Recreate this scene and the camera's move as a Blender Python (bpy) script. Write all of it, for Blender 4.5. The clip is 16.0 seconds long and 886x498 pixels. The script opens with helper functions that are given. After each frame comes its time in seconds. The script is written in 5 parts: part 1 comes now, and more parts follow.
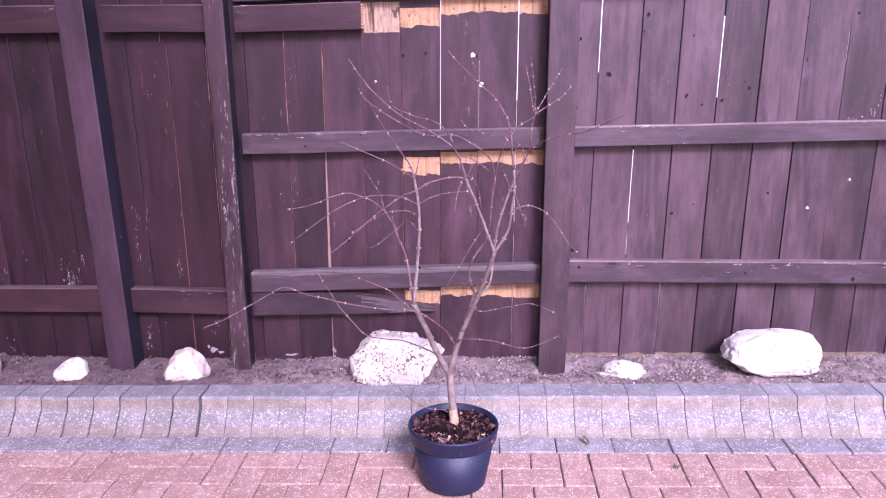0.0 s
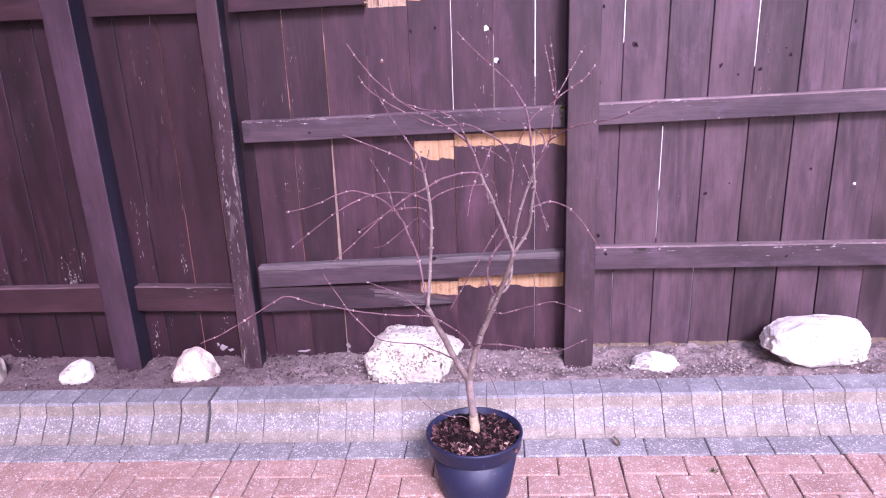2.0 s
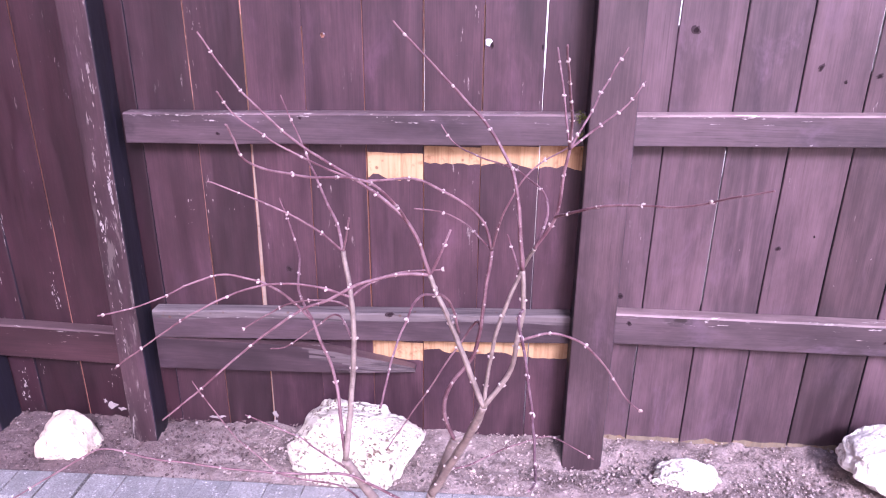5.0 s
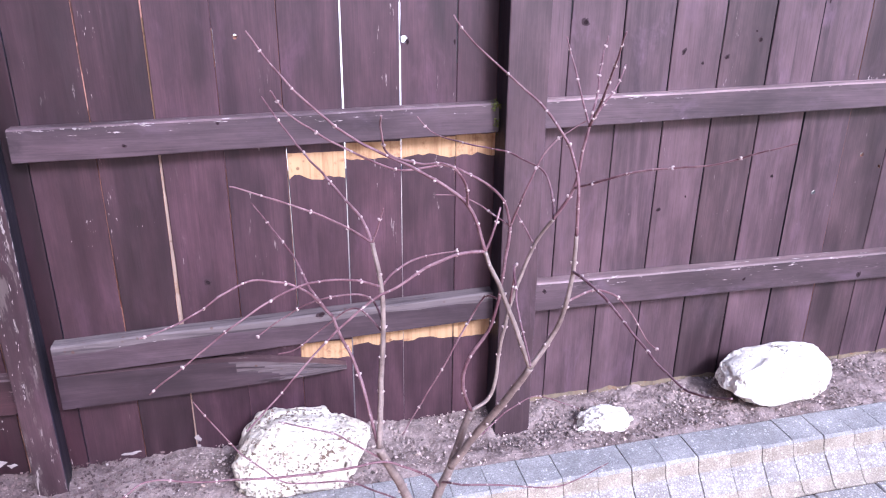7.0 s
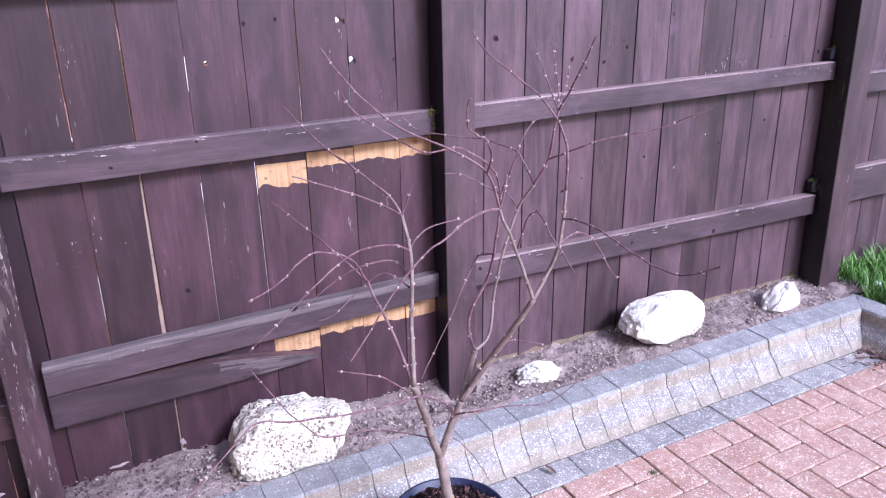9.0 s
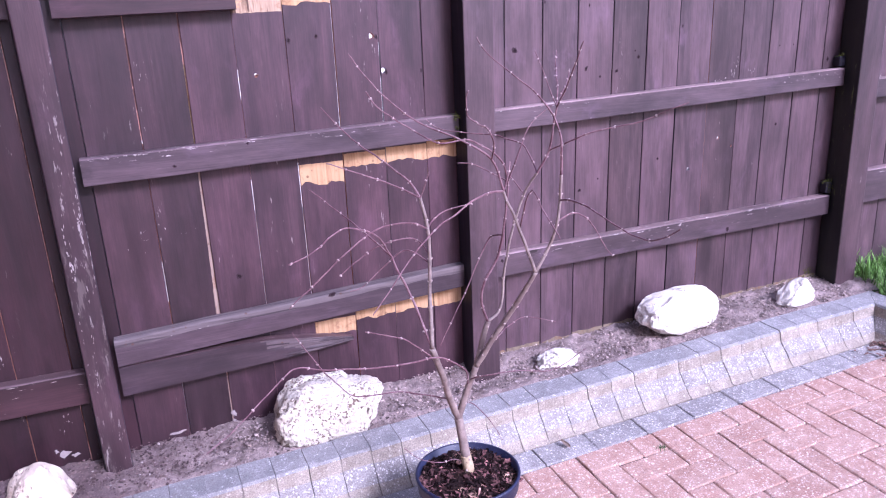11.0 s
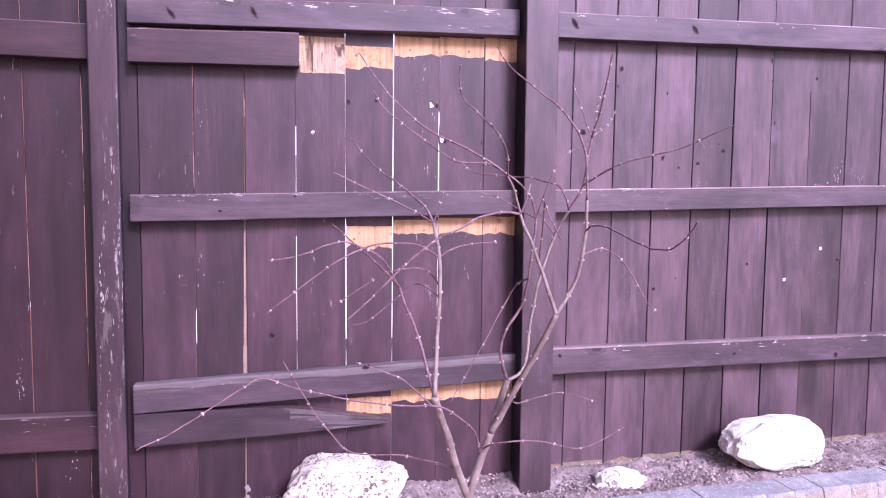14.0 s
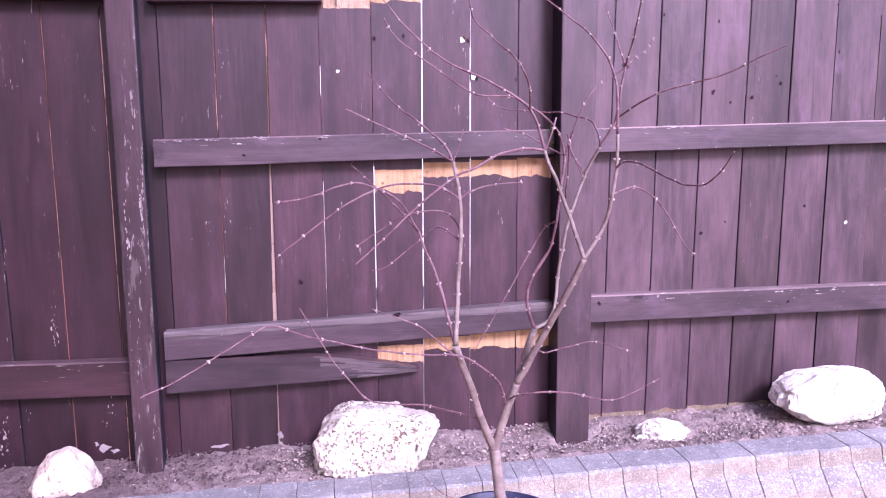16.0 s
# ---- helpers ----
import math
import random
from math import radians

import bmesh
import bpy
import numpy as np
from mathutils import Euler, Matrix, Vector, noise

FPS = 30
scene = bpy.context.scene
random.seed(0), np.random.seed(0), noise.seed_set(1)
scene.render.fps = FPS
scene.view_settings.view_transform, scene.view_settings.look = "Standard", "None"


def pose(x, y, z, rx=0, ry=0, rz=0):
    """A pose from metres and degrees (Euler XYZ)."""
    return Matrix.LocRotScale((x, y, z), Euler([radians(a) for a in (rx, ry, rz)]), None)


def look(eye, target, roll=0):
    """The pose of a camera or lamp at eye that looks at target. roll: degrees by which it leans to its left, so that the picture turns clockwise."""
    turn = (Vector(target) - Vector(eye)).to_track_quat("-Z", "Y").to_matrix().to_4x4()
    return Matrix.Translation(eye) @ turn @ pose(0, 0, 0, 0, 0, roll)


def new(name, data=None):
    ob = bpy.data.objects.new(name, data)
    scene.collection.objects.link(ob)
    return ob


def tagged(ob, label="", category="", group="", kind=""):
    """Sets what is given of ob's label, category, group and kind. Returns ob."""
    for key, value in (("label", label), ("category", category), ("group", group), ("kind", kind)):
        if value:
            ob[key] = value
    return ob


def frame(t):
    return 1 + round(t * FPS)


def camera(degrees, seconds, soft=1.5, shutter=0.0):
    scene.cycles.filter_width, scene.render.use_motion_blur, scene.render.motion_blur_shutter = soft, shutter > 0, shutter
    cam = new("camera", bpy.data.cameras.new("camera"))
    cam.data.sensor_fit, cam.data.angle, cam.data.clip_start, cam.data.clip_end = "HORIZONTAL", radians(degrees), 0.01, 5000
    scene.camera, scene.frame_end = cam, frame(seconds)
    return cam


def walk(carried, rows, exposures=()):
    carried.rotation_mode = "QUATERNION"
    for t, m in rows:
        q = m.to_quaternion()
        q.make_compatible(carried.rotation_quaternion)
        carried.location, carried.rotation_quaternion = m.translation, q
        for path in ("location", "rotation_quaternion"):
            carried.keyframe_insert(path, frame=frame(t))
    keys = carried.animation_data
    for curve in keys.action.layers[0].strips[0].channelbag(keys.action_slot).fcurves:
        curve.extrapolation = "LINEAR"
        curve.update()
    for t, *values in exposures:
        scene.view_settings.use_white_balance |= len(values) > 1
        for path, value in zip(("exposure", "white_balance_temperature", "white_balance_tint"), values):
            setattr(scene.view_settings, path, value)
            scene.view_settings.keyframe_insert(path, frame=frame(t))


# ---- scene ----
cam = camera(62.0, 16.0, soft=1.1)
PATH = [
    (0, (0.194, -0.009, 1.279), (0.062, 1.928, 0.8), -0.2),
    (0.5, (0.196, -0.039, 1.34), (0.052, 1.874, 0.777), -0.2),
    (1, (0.186, -0.029, 1.329), (0.044, 1.886, 0.769), -0.3),
    (1.5, (0.164, 0.06, 1.328), (0.089, 1.986, 0.794), -0.9),
    (2, (0.2, 0.183, 1.33), (0.01, 2.088, 0.754), -2.2),
    (2.5, (0.315, 0.329, 1.351), (-0.075, 2.193, 0.742), 0.8),
    (3, (0.34, 0.467, 1.36), (-0.04, 2.314, 0.691), 0.4),
    (3.2, (0.329, 0.526, 1.353), (0.007, 2.403, 0.743), 0.0),
    (5.5, (0.16, 1.05, 1.385), (0.02, 2.901, 0.64), 0.5),
    (6, (0.037, 1.058, 1.381), (0.093, 2.91, 0.629), -0.3),
    (6.5, (-0.059, 1.019, 1.387), (0.198, 2.873, 0.68), 1.0),
    (7, (-0.137, 0.944, 1.374), (0.253, 2.772, 0.663), 0.3),
    (7.5, (-0.221, 0.875, 1.393), (0.268, 2.689, 0.708), -0.8),
    (8, (-0.344, 0.846, 1.386), (0.313, 2.612, 0.715), -1.1),
    (8.5, (-0.472, 0.799, 1.373), (0.34, 2.509, 0.728), -2.1),
    (9, (-0.534, 0.747, 1.372), (0.278, 2.456, 0.726), -1.4),
    (9.2, (-0.521, 0.721, 1.355), (0.256, 2.453, 0.724), -0.9),
    (11.3, (-0.578, 0.493, 1.348), (0.129, 2.278, 0.787), -2.8),
    (11.5, (-0.58, 0.514, 1.333), (0.148, 2.309, 0.832), -3.3),
    (12, (-0.511, 0.546, 1.308), (0.168, 2.364, 0.823), -2.1),
    (12.5, (-0.421, 0.51, 1.289), (0.078, 2.408, 0.906), 0.4),
    (13, (-0.359, 0.529, 1.164), (0.119, 2.457, 0.932), -0.4),
    (13.5, (-0.332, 0.537, 1.058), (0.087, 2.479, 0.836), -0.5),
    (14, (-0.314, 0.525, 1.013), (0.098, 2.478, 0.898), 0.4),
    (14.5, (-0.305, 0.53, 0.979), (0.086, 2.483, 0.801), -0.8),
    (15, (-0.299, 0.523, 0.967), (0.057, 2.485, 0.806), 0.0),
    (15.5, (-0.271, 0.552, 0.976), (0.071, 2.506, 0.726), -0.1),
    (16, (-0.231, 0.598, 0.992), (0.032, 2.565, 0.74), -0.4),
]
from mathutils import geometry

walk(cam, [(t, look(eye, target, roll)) for t, eye, target, roll in PATH],
     exposures=[(0, 0.95, 5300, 55), (3.2, 1.06, 5300, 53), (5.5, 1.42, 5300, 42), (6.5, 1.31, 5080, 29), (8, 1.17, 5060, 26), (9, 1.09, 4980, 26), (11.5, 1.14, 5000, 43), (13, 1.22, 5130, 48), (16, 1.20, 5250, 53)])

# ---- sky and sun: a bright, hazy day, the light coming from behind the camera ----
SUN_ELEVATION, SUN_AZIMUTH = radians(37), radians(158)
world = bpy.data.worlds.new("sky")
scene.world = world
world.use_nodes = True
sky = world.node_tree.nodes.new("ShaderNodeTexSky")
sky.sky_type, sky.sun_disc = "NISHITA", False
sky.sun_elevation, sky.sun_rotation = SUN_ELEVATION, SUN_AZIMUTH
sky.dust_density, sky.air_density = 3.0, 1.2
background = world.node_tree.nodes["Background"]
background.inputs["Strength"].default_value = 0.12
world.node_tree.links.new(sky.outputs["Color"], background.inputs["Color"])
sun = new("sun", bpy.data.lights.new("sun", "SUN"))
sun.data.energy, sun.data.angle, sun.data.color = 2.6, radians(15), (1.0, 0.95, 0.88)
sun_way = Vector((math.sin(SUN_AZIMUTH) * math.cos(SUN_ELEVATION), math.cos(SUN_AZIMUTH) * math.cos(SUN_ELEVATION), math.sin(SUN_ELEVATION)))
sun.matrix_world = look(sun_way * 30, (0, 0, 0))


# ---- materials ----
class Nodes:
    """A small hand for node materials."""

    def __init__(self, name):
        self.material = bpy.data.materials.new(name)
        self.material.use_nodes = True
        self.tree = self.material.node_tree
        self.surface = self.tree.nodes["Principled BSDF"]
        self.place = None

    def put(self, socket, value):
        if hasattr(value, "is_output"):
            self.tree.links.new(value, socket)
        else:
            socket.default_value = value

    def add(self, kind, out=0, **values):
        node = self.tree.nodes.new(kind)
        for key, value in values.items():
            self.put(node.inputs[key.replace("_", " ")], value)
        return node.outputs[out]

    def coords(self, spread=17.0):
        """Object coordinates, shifted for each object."""
        if self.place is None:
            spot = self.tree.nodes.new("ShaderNodeTexCoord").outputs["Object"]
            chance = self.tree.nodes.new("ShaderNodeObjectInfo").outputs["Random"]
            shift = self.math("MULTIPLY", chance, spread)
            node = self.tree.nodes.new("ShaderNodeVectorMath")
            self.put(node.inputs[0], spot)
            self.put(node.inputs[1], shift)
            self.place, self.chance = node.outputs[0], chance
        return self.place

    def math(self, operation, a, b=0.0, clamp=False):
        node = self.tree.nodes.new("ShaderNodeMath")
        node.operation, node.use_clamp = operation, clamp
        self.put(node.inputs[0], a)
        self.put(node.inputs[1], b)
        return node.outputs[0]

    def noise(self, scale, detail=4.0, rough=0.55, stretch=(1, 1, 1), warp=0.0):
        node = self.tree.nodes.new("ShaderNodeMapping")
        self.put(node.inputs["Vector"], self.coords())
        node.inputs["Scale"].default_value = stretch
        return self.add("ShaderNodeTexNoise", 0, Vector=node.outputs[0], Scale=scale, Detail=detail, Roughness=rough, Distortion=warp)

    def cells(self, scale, out="Distance"):
        node = self.tree.nodes.new("ShaderNodeTexVoronoi")
        self.put(node.inputs["Vector"], self.coords())
        node.inputs["Scale"].default_value = scale
        return node.outputs[out]

    def ramp(self, value, low, high):
        node = self.tree.nodes.new("ShaderNodeMapRange")
        node.interpolation_type = "SMOOTHSTEP"
        for n, v in enumerate((value, low, high, 0.0, 1.0)):
            self.put(node.inputs[n], v)
        return node.outputs[0]

    def mix(self, factor, a, b, mode="MIX"):
        node = self.tree.nodes.new("ShaderNodeMix")
        node.data_type, node.blend_type = "RGBA", mode
        for socket, value in ((node.inputs[0], factor), (node.inputs[6], a), (node.inputs[7], b)):
            self.put(socket, (*value, 1) if isinstance(value, tuple) and len(value) == 3 else value)
        return node.outputs[2]

    def shade(self, colour, amount, low, high):
        """The colour, lighter or darker by a value from 0 to 1."""
        factor = self.math("ADD", self.math("MULTIPLY", amount, high - low), low)
        node = self.tree.nodes.new("ShaderNodeVectorMath")
        node.operation = "SCALE"
        self.put(node.inputs[0], (*colour,) if isinstance(colour, tuple) else colour)
        self.put(node.inputs["Scale"], factor)
        return node.outputs[0]

    def done(self, colour, rough=0.7, bump=None, strength=0.3, distance=0.01, gloss=0.5):
        self.put(self.surface.inputs["Base Color"], (*colour, 1) if isinstance(colour, tuple) and len(colour) == 3 else colour)
        self.put(self.surface.inputs["Roughness"], rough)
        self.put(self.surface.inputs["Specular IOR Level"], gloss)
        if bump is not None:
            normal = self.add("ShaderNodeBump", 0, Height=bump, Strength=strength, Distance=distance)
            self.put(self.surface.inputs["Normal"], normal)
        return self.material


STAIN_DEPTH = (0.665, 0.550, 0.598)     # how deep the stain has darkened the wood


def stained_wood(name, dark, light, wear, worn, along=2, gloss=0.45, knots=True):
    """Stained softwood: grain along one axis, blotches, knots, chips of bare or chalky wood (worn: 0 to 1)."""
    n = Nodes(name)
    n.coords()
    dark, light = [tuple(s * c for s, c in zip(STAIN_DEPTH, tone)) for tone in (dark, light)]
    fine, slow, wide = [1.0, 1.0, 1.0], [1.0, 1.0, 1.0], [1.0, 1.0, 1.0]
    fine[along], slow[along], wide[along] = 0.05, 0.16, 0.4
    grain = n.noise(150, 4, 0.6, fine, 0.5)
    fibre = n.noise(300, 3, 0.6, [0.03 if k == along else 1.0 for k in range(3)], 0.3)
    field = n.noise(3.6, 1, 0.4, [0.13 if k == along else 1.0 for k in range(3)], 0.5)
    figure = n.math("ADD", n.math("MULTIPLY", n.math("SINE", n.math("ADD", n.math("MULTIPLY", field, 130.0), n.math("MULTIPLY", grain, 3.0))), 0.5), 0.5)
    shown = n.ramp(n.noise(3.0, 2, 0.5, slow), 0.40, 0.64)
    bands = n.noise(21, 3, 0.55, slow, 1.6)
    broad = n.noise(11, 2, 0.5, slow, 0.8)
    blotch = n.noise(9, 5, 0.7, wide)
    tone = n.math("ADD", n.math("MULTIPLY", grain, 0.08), n.math("ADD", n.math("MULTIPLY", bands, 0.34), n.math("MULTIPLY", broad, 0.58)))
    colour = n.mix(n.ramp(tone, 0.27, 0.73), dark, light)
    colour = n.shade(colour, n.chance, 0.91, 1.09)
    colour = n.shade(colour, n.ramp(fibre, 0.32, 0.68), 0.88, 1.12)
    colour = n.shade(colour, n.math("MULTIPLY", figure, shown), 1.05, 0.85)
    other = n.math("FRACT", n.math("MULTIPLY", n.chance, 7.31))
    colour = n.mix(n.math("MULTIPLY", n.ramp(other, 0.35, 1.0), 0.2), colour, tuple(0.55 * (a + b) * c for a, b, c in zip(dark, light, (1.0, 0.92, 0.90))))
    colour = n.shade(colour, n.ramp(blotch, 0.28, 0.72), 0.74, 1.22)
    checks = n.ramp(n.noise(190, 3, 0.65, [0.022 if k == along else 1.0 for k in range(3)], 0.6), 0.60, 0.68)
    colour = n.shade(colour, n.math("MULTIPLY", checks, n.ramp(broad, 0.4, 0.6)), 1.0, 0.72)
    smudge = n.ramp(n.noise(4.2, 3, 0.6, wide, 0.8), 0.42, 0.66)
    colour = n.shade(colour, smudge, 1.12, 0.78)
    bloom = n.math("MULTIPLY", n.ramp(n.noise(12, 5, 0.7, wide, 0.4), 0.50, 0.74), n.ramp(n.noise(3.0, 2, 0.5), 0.35, 0.65))
    colour = n.mix(n.math("MULTIPLY", bloom, 0.34), colour, tuple(2.1 * c for c in light[:2]) + (2.6 * light[2],))
    if knots and along != 2:
        split = n.tree.nodes.new("ShaderNodeSeparateXYZ")
        n.put(split.inputs[0], n.coords())
        across, up = split.outputs[2], split.outputs[0]
        flat = n.add("ShaderNodeCombineXYZ", 0, X=n.math("MULTIPLY", across, 6.5), Y=n.math("MULTIPLY", up, 3.4))
        cell = n.tree.nodes.new("ShaderNodeTexVoronoi")
        cell.voronoi_dimensions = "2D"
        n.put(cell.inputs["Vector"], flat)
        cell.inputs["Scale"].default_value = 1.0
        some = n.ramp(n.add("ShaderNodeSeparateColor", 0, Color=cell.outputs["Color"]), 0.48, 0.49)
        wobble = n.math("ADD", cell.outputs["Distance"], n.math("MULTIPLY", n.math("SUBTRACT", n.noise(45, 3, 0.65), 0.5), 0.14))
        halo = n.math("MULTIPLY", n.math("SUBTRACT", 1.0, n.ramp(wobble, 0.04, 0.18)), some)
        waves = n.math("ADD", n.math("MULTIPLY", n.math("SINE", n.math("MULTIPLY", wobble, 75.0)), 0.5), 0.5)
        colour = n.shade(colour, n.math("MULTIPLY", halo, n.math("ADD", n.math("MULTIPLY", waves, 0.6), 0.4)), 1.0, 0.48)
        core = n.math("MULTIPLY", n.math("SUBTRACT", 1.0, n.ramp(wobble, 0.03, 0.06)), some)
        colour = n.mix(n.math("MULTIPLY", core, 0.9), colour, (0.018, 0.011, 0.010))
    scuff = n.math("MULTIPLY", n.ramp(n.noise(70, 4, 0.7, slow), 0.62, 0.72), n.ramp(blotch, 0.5, 0.7))
    colour = n.mix(n.math("MULTIPLY", scuff, 0.12 + 0.2 * worn), colour, wear)
    chips = n.math("MULTIPLY", n.ramp(n.noise(95, 4, 0.7, slow), 0.66 - 0.06 * worn, 0.72 - 0.06 * worn), n.ramp(n.noise(6.5, 2, 0.5, slow), 0.62 - 0.2 * worn, 0.72 - 0.2 * worn))
    colour = n.mix(n.math("MULTIPLY", chips, 0.8), colour, wear)
    if worn >= 1.0:
        peel = n.math("MULTIPLY", n.ramp(n.noise(46, 5, 0.75, slow), 0.54, 0.59), n.ramp(n.noise(7, 3, 0.6, wide), 0.46, 0.56))
        colour = n.mix(n.math("MULTIPLY", peel, 0.3), colour, (0.20, 0.165, 0.15))
    rough = n.math("ADD", n.math("MULTIPLY", bands, 0.3), 0.36)
    return n.done(colour, rough, n.math("ADD", tone, n.math("MULTIPLY", blotch, 0.4)), 0.45, 0.004, gloss)


def bare_wood(name, dark, light, along=2, soft=0.6, streaked=False, stains=0.7):
    n = Nodes(name)
    n.coords()
    fine = [1.0, 1.0, 1.0]
    fine[along] = 0.05
    grain = n.noise(60, 5, 0.6, fine, 0.8)
    stain = n.noise(24, 4, 0.7)
    colour = n.mix(n.math("MULTIPLY", n.ramp(grain, 0.4, 0.75), soft), light, dark)
    colour = n.shade(colour, n.noise(14, 4, 0.6), 0.75, 1.25)
    colour = n.mix(n.math("MULTIPLY", n.ramp(stain, 0.52, 0.70), stains), colour, (0.20, 0.10, 0.05))
    specks = n.math("MULTIPLY", n.math("SUBTRACT", 1.0, n.ramp(n.cells(38), 0.10, 0.22)), n.ramp(n.noise(18, 2, 0.5), 0.5, 0.6))
    colour = n.mix(n.math("MULTIPLY", specks, 0.7), colour, (0.09, 0.045, 0.03))
    if streaked:
        runs = n.ramp(n.noise(34, 4, 0.6, [0.22 if k == along else 1.0 for k in range(3)], 0.6), 0.50, 0.58)
        colour = n.mix(n.math("MULTIPLY", runs, 0.85), colour, (0.05, 0.026, 0.02))
    return n.done(colour, 0.75, grain, 0.3, 0.003, 0.2)


def speckled_block(name, base, tint, chip, seam, dense=1.0, damp_or_shade=1.0):
    """Moulded concrete with pale aggregate; dense: how much of it shows; the last value paints shade, darker west of
    the middle of the bed.
    """
    n = Nodes(name)
    n.coords()
    blotch, grit = n.noise(13, 4, 0.65), n.noise(260, 3, 0.65)
    colour = n.mix(n.ramp(blotch, 0.32, 0.7), base, tint)
    colour = n.shade(colour, n.chance, 0.93, 1.06)
    colour = n.shade(colour, n.ramp(grit, 0.25, 0.75), 0.68, 1.22)
    dark_grains = n.math("MULTIPLY", n.math("SUBTRACT", 1.0, n.ramp(n.cells(150), 0.14, 0.30)), n.ramp(n.noise(40, 2, 0.5), 0.5, 0.62))
    colour = n.shade(colour, dark_grains, 1.0, 0.55)
    flecks = n.math("SUBTRACT", 1.0, n.ramp(n.cells(116), 0.18, 0.42))
    some = n.ramp(n.noise(52, 3, 0.6), 0.60 - 0.20 * dense, 0.72 - 0.18 * dense)
    colour = n.mix(n.math("MULTIPLY", n.math("MULTIPLY", flecks, some), 0.68), colour, chip)
    small = n.math("MULTIPLY", n.math("SUBTRACT", 1.0, n.ramp(n.cells(210), 0.18, 0.34)), n.ramp(n.noise(70, 2, 0.5), 0.60 - 0.16 * dense, 0.70 - 0.14 * dense))
    colour = n.mix(n.math("MULTIPLY", small, 0.5), colour, chip)
    holes = n.math("MULTIPLY", n.ramp(n.noise(150, 3, 0.6), 0.58, 0.66), 0.5)
    colour = n.mix(holes, colour, seam)
    dirt = n.ramp(n.noise(22, 5, 0.7), 0.55, 0.75)
    colour = n.mix(n.math("MULTIPLY", dirt, 0.36), colour, seam)
    # the light's falloff to the west, put into the colour with a noisy edge
    if damp_or_shade < 1.0:
        split = n.tree.nodes.new("ShaderNodeSeparateXYZ")
        n.put(split.inputs[0], n.tree.nodes.new("ShaderNodeNewGeometry").outputs["Position"])
        edge = n.math("ADD", split.outputs[0], n.math("MULTIPLY", n.math("SUBTRACT", n.noise(4, 4, 0.65), 0.5), 0.8))
        colour = n.shade(colour, n.ramp(edge, -1.0, 0.1), damp_or_shade, 1.0)
    return n.done(colour, 0.85, n.math("ADD", grit, n.math("MULTIPLY", n.noise(60, 4, 0.6), 1.5)), 0.6, 0.004, 0.25)


def rough_earth(name, dark, light, fleck, damp_or_shade=None):
    """Crumbly earth, which takes a damp colour of its own where it lies wet, west of the middle of the bed."""
    n = Nodes(name)
    n.coords()
    clods, grit = n.noise(14, 6, 0.7), n.noise(140, 4, 0.7)
    colour = n.mix(n.ramp(clods, 0.3, 0.7), dark, light)
    if damp_or_shade:
        split = n.tree.nodes.new("ShaderNodeSeparateXYZ")
        n.put(split.inputs[0], n.tree.nodes.new("ShaderNodeTexCoord").outputs["Object"])
        edge = n.math("ADD", split.outputs[0], n.math("MULTIPLY", n.math("SUBTRACT", n.noise(5, 4, 0.65), 0.5), 0.9))
        wet = n.math("SUBTRACT", 1.0, n.ramp(edge, -0.95, -0.30))
        colour = n.mix(n.math("MULTIPLY", wet, 0.85), colour, damp_or_shade)
    colour = n.shade(colour, grit, 0.55, 1.45)
    colour = n.mix(n.math("MULTIPLY", n.ramp(n.noise(210, 2, 0.5), 0.66, 0.72), 0.8), colour, fleck)
    return n.done(colour, 0.95, n.math("ADD", n.math("MULTIPLY", clods, 2.0), grit), 0.8, 0.012, 0.15)


def pale_stone(name, light, dark, pit, pitted=1.0):
    """Weathered limestone; pitted: how much of it is eaten away."""
    n = Nodes(name)
    n.coords()
    blotch, grit = n.noise(9, 5, 0.65), n.noise(60, 5, 0.7)
    colour = n.mix(n.ramp(blotch, 0.42, 0.74), light, dark)
    colour = n.shade(colour, grit, 0.86, 1.08)
    zone = n.ramp(n.noise(11, 4, 0.65), 0.56 - 0.18 * pitted, 0.72 - 0.14 * pitted)
    pits = n.math("MULTIPLY", n.ramp(n.noise(92, 4, 0.6, warp=0.3), 0.54, 0.61), zone)
    dots = n.math("MULTIPLY", n.math("SUBTRACT", 1.0, n.ramp(n.cells(96), 0.18, 0.36)), n.ramp(n.noise(17, 3, 0.6), 0.62 - 0.16 * pitted, 0.72 - 0.14 * pitted))
    marks = n.math("MAXIMUM", n.math("MULTIPLY", pits, 0.92), n.math("MULTIPLY", dots, 0.75))
    rust = n.math("MULTIPLY", n.ramp(n.noise(24, 4, 0.65), 0.52, 0.72), zone)
    colour = n.mix(n.math("MULTIPLY", rust, 0.32), colour, (0.52, 0.36, 0.24))
    colour = n.mix(marks, colour, pit)
    height = n.math("SUBTRACT", n.math("ADD", n.math("MULTIPLY", blotch, 2.0), grit), n.math("MULTIPLY", marks, 1.8))
    return n.done(colour, 0.9, height, 0.8, 0.009, 0.2)


def bark(name, low, high, mark):
    n = Nodes(name)
    n.coords()
    streak = n.noise(40, 4, 0.6)
    colour = n.mix(n.ramp(streak, 0.3, 0.7), low, high)
    colour = n.mix(n.math("MULTIPLY", n.ramp(n.noise(150, 3, 0.6), 0.6, 0.7), 0.6), colour, mark)
    return n.done(colour, 0.6, n.noise(180, 3, 0.6), 0.3, 0.002, 0.4)


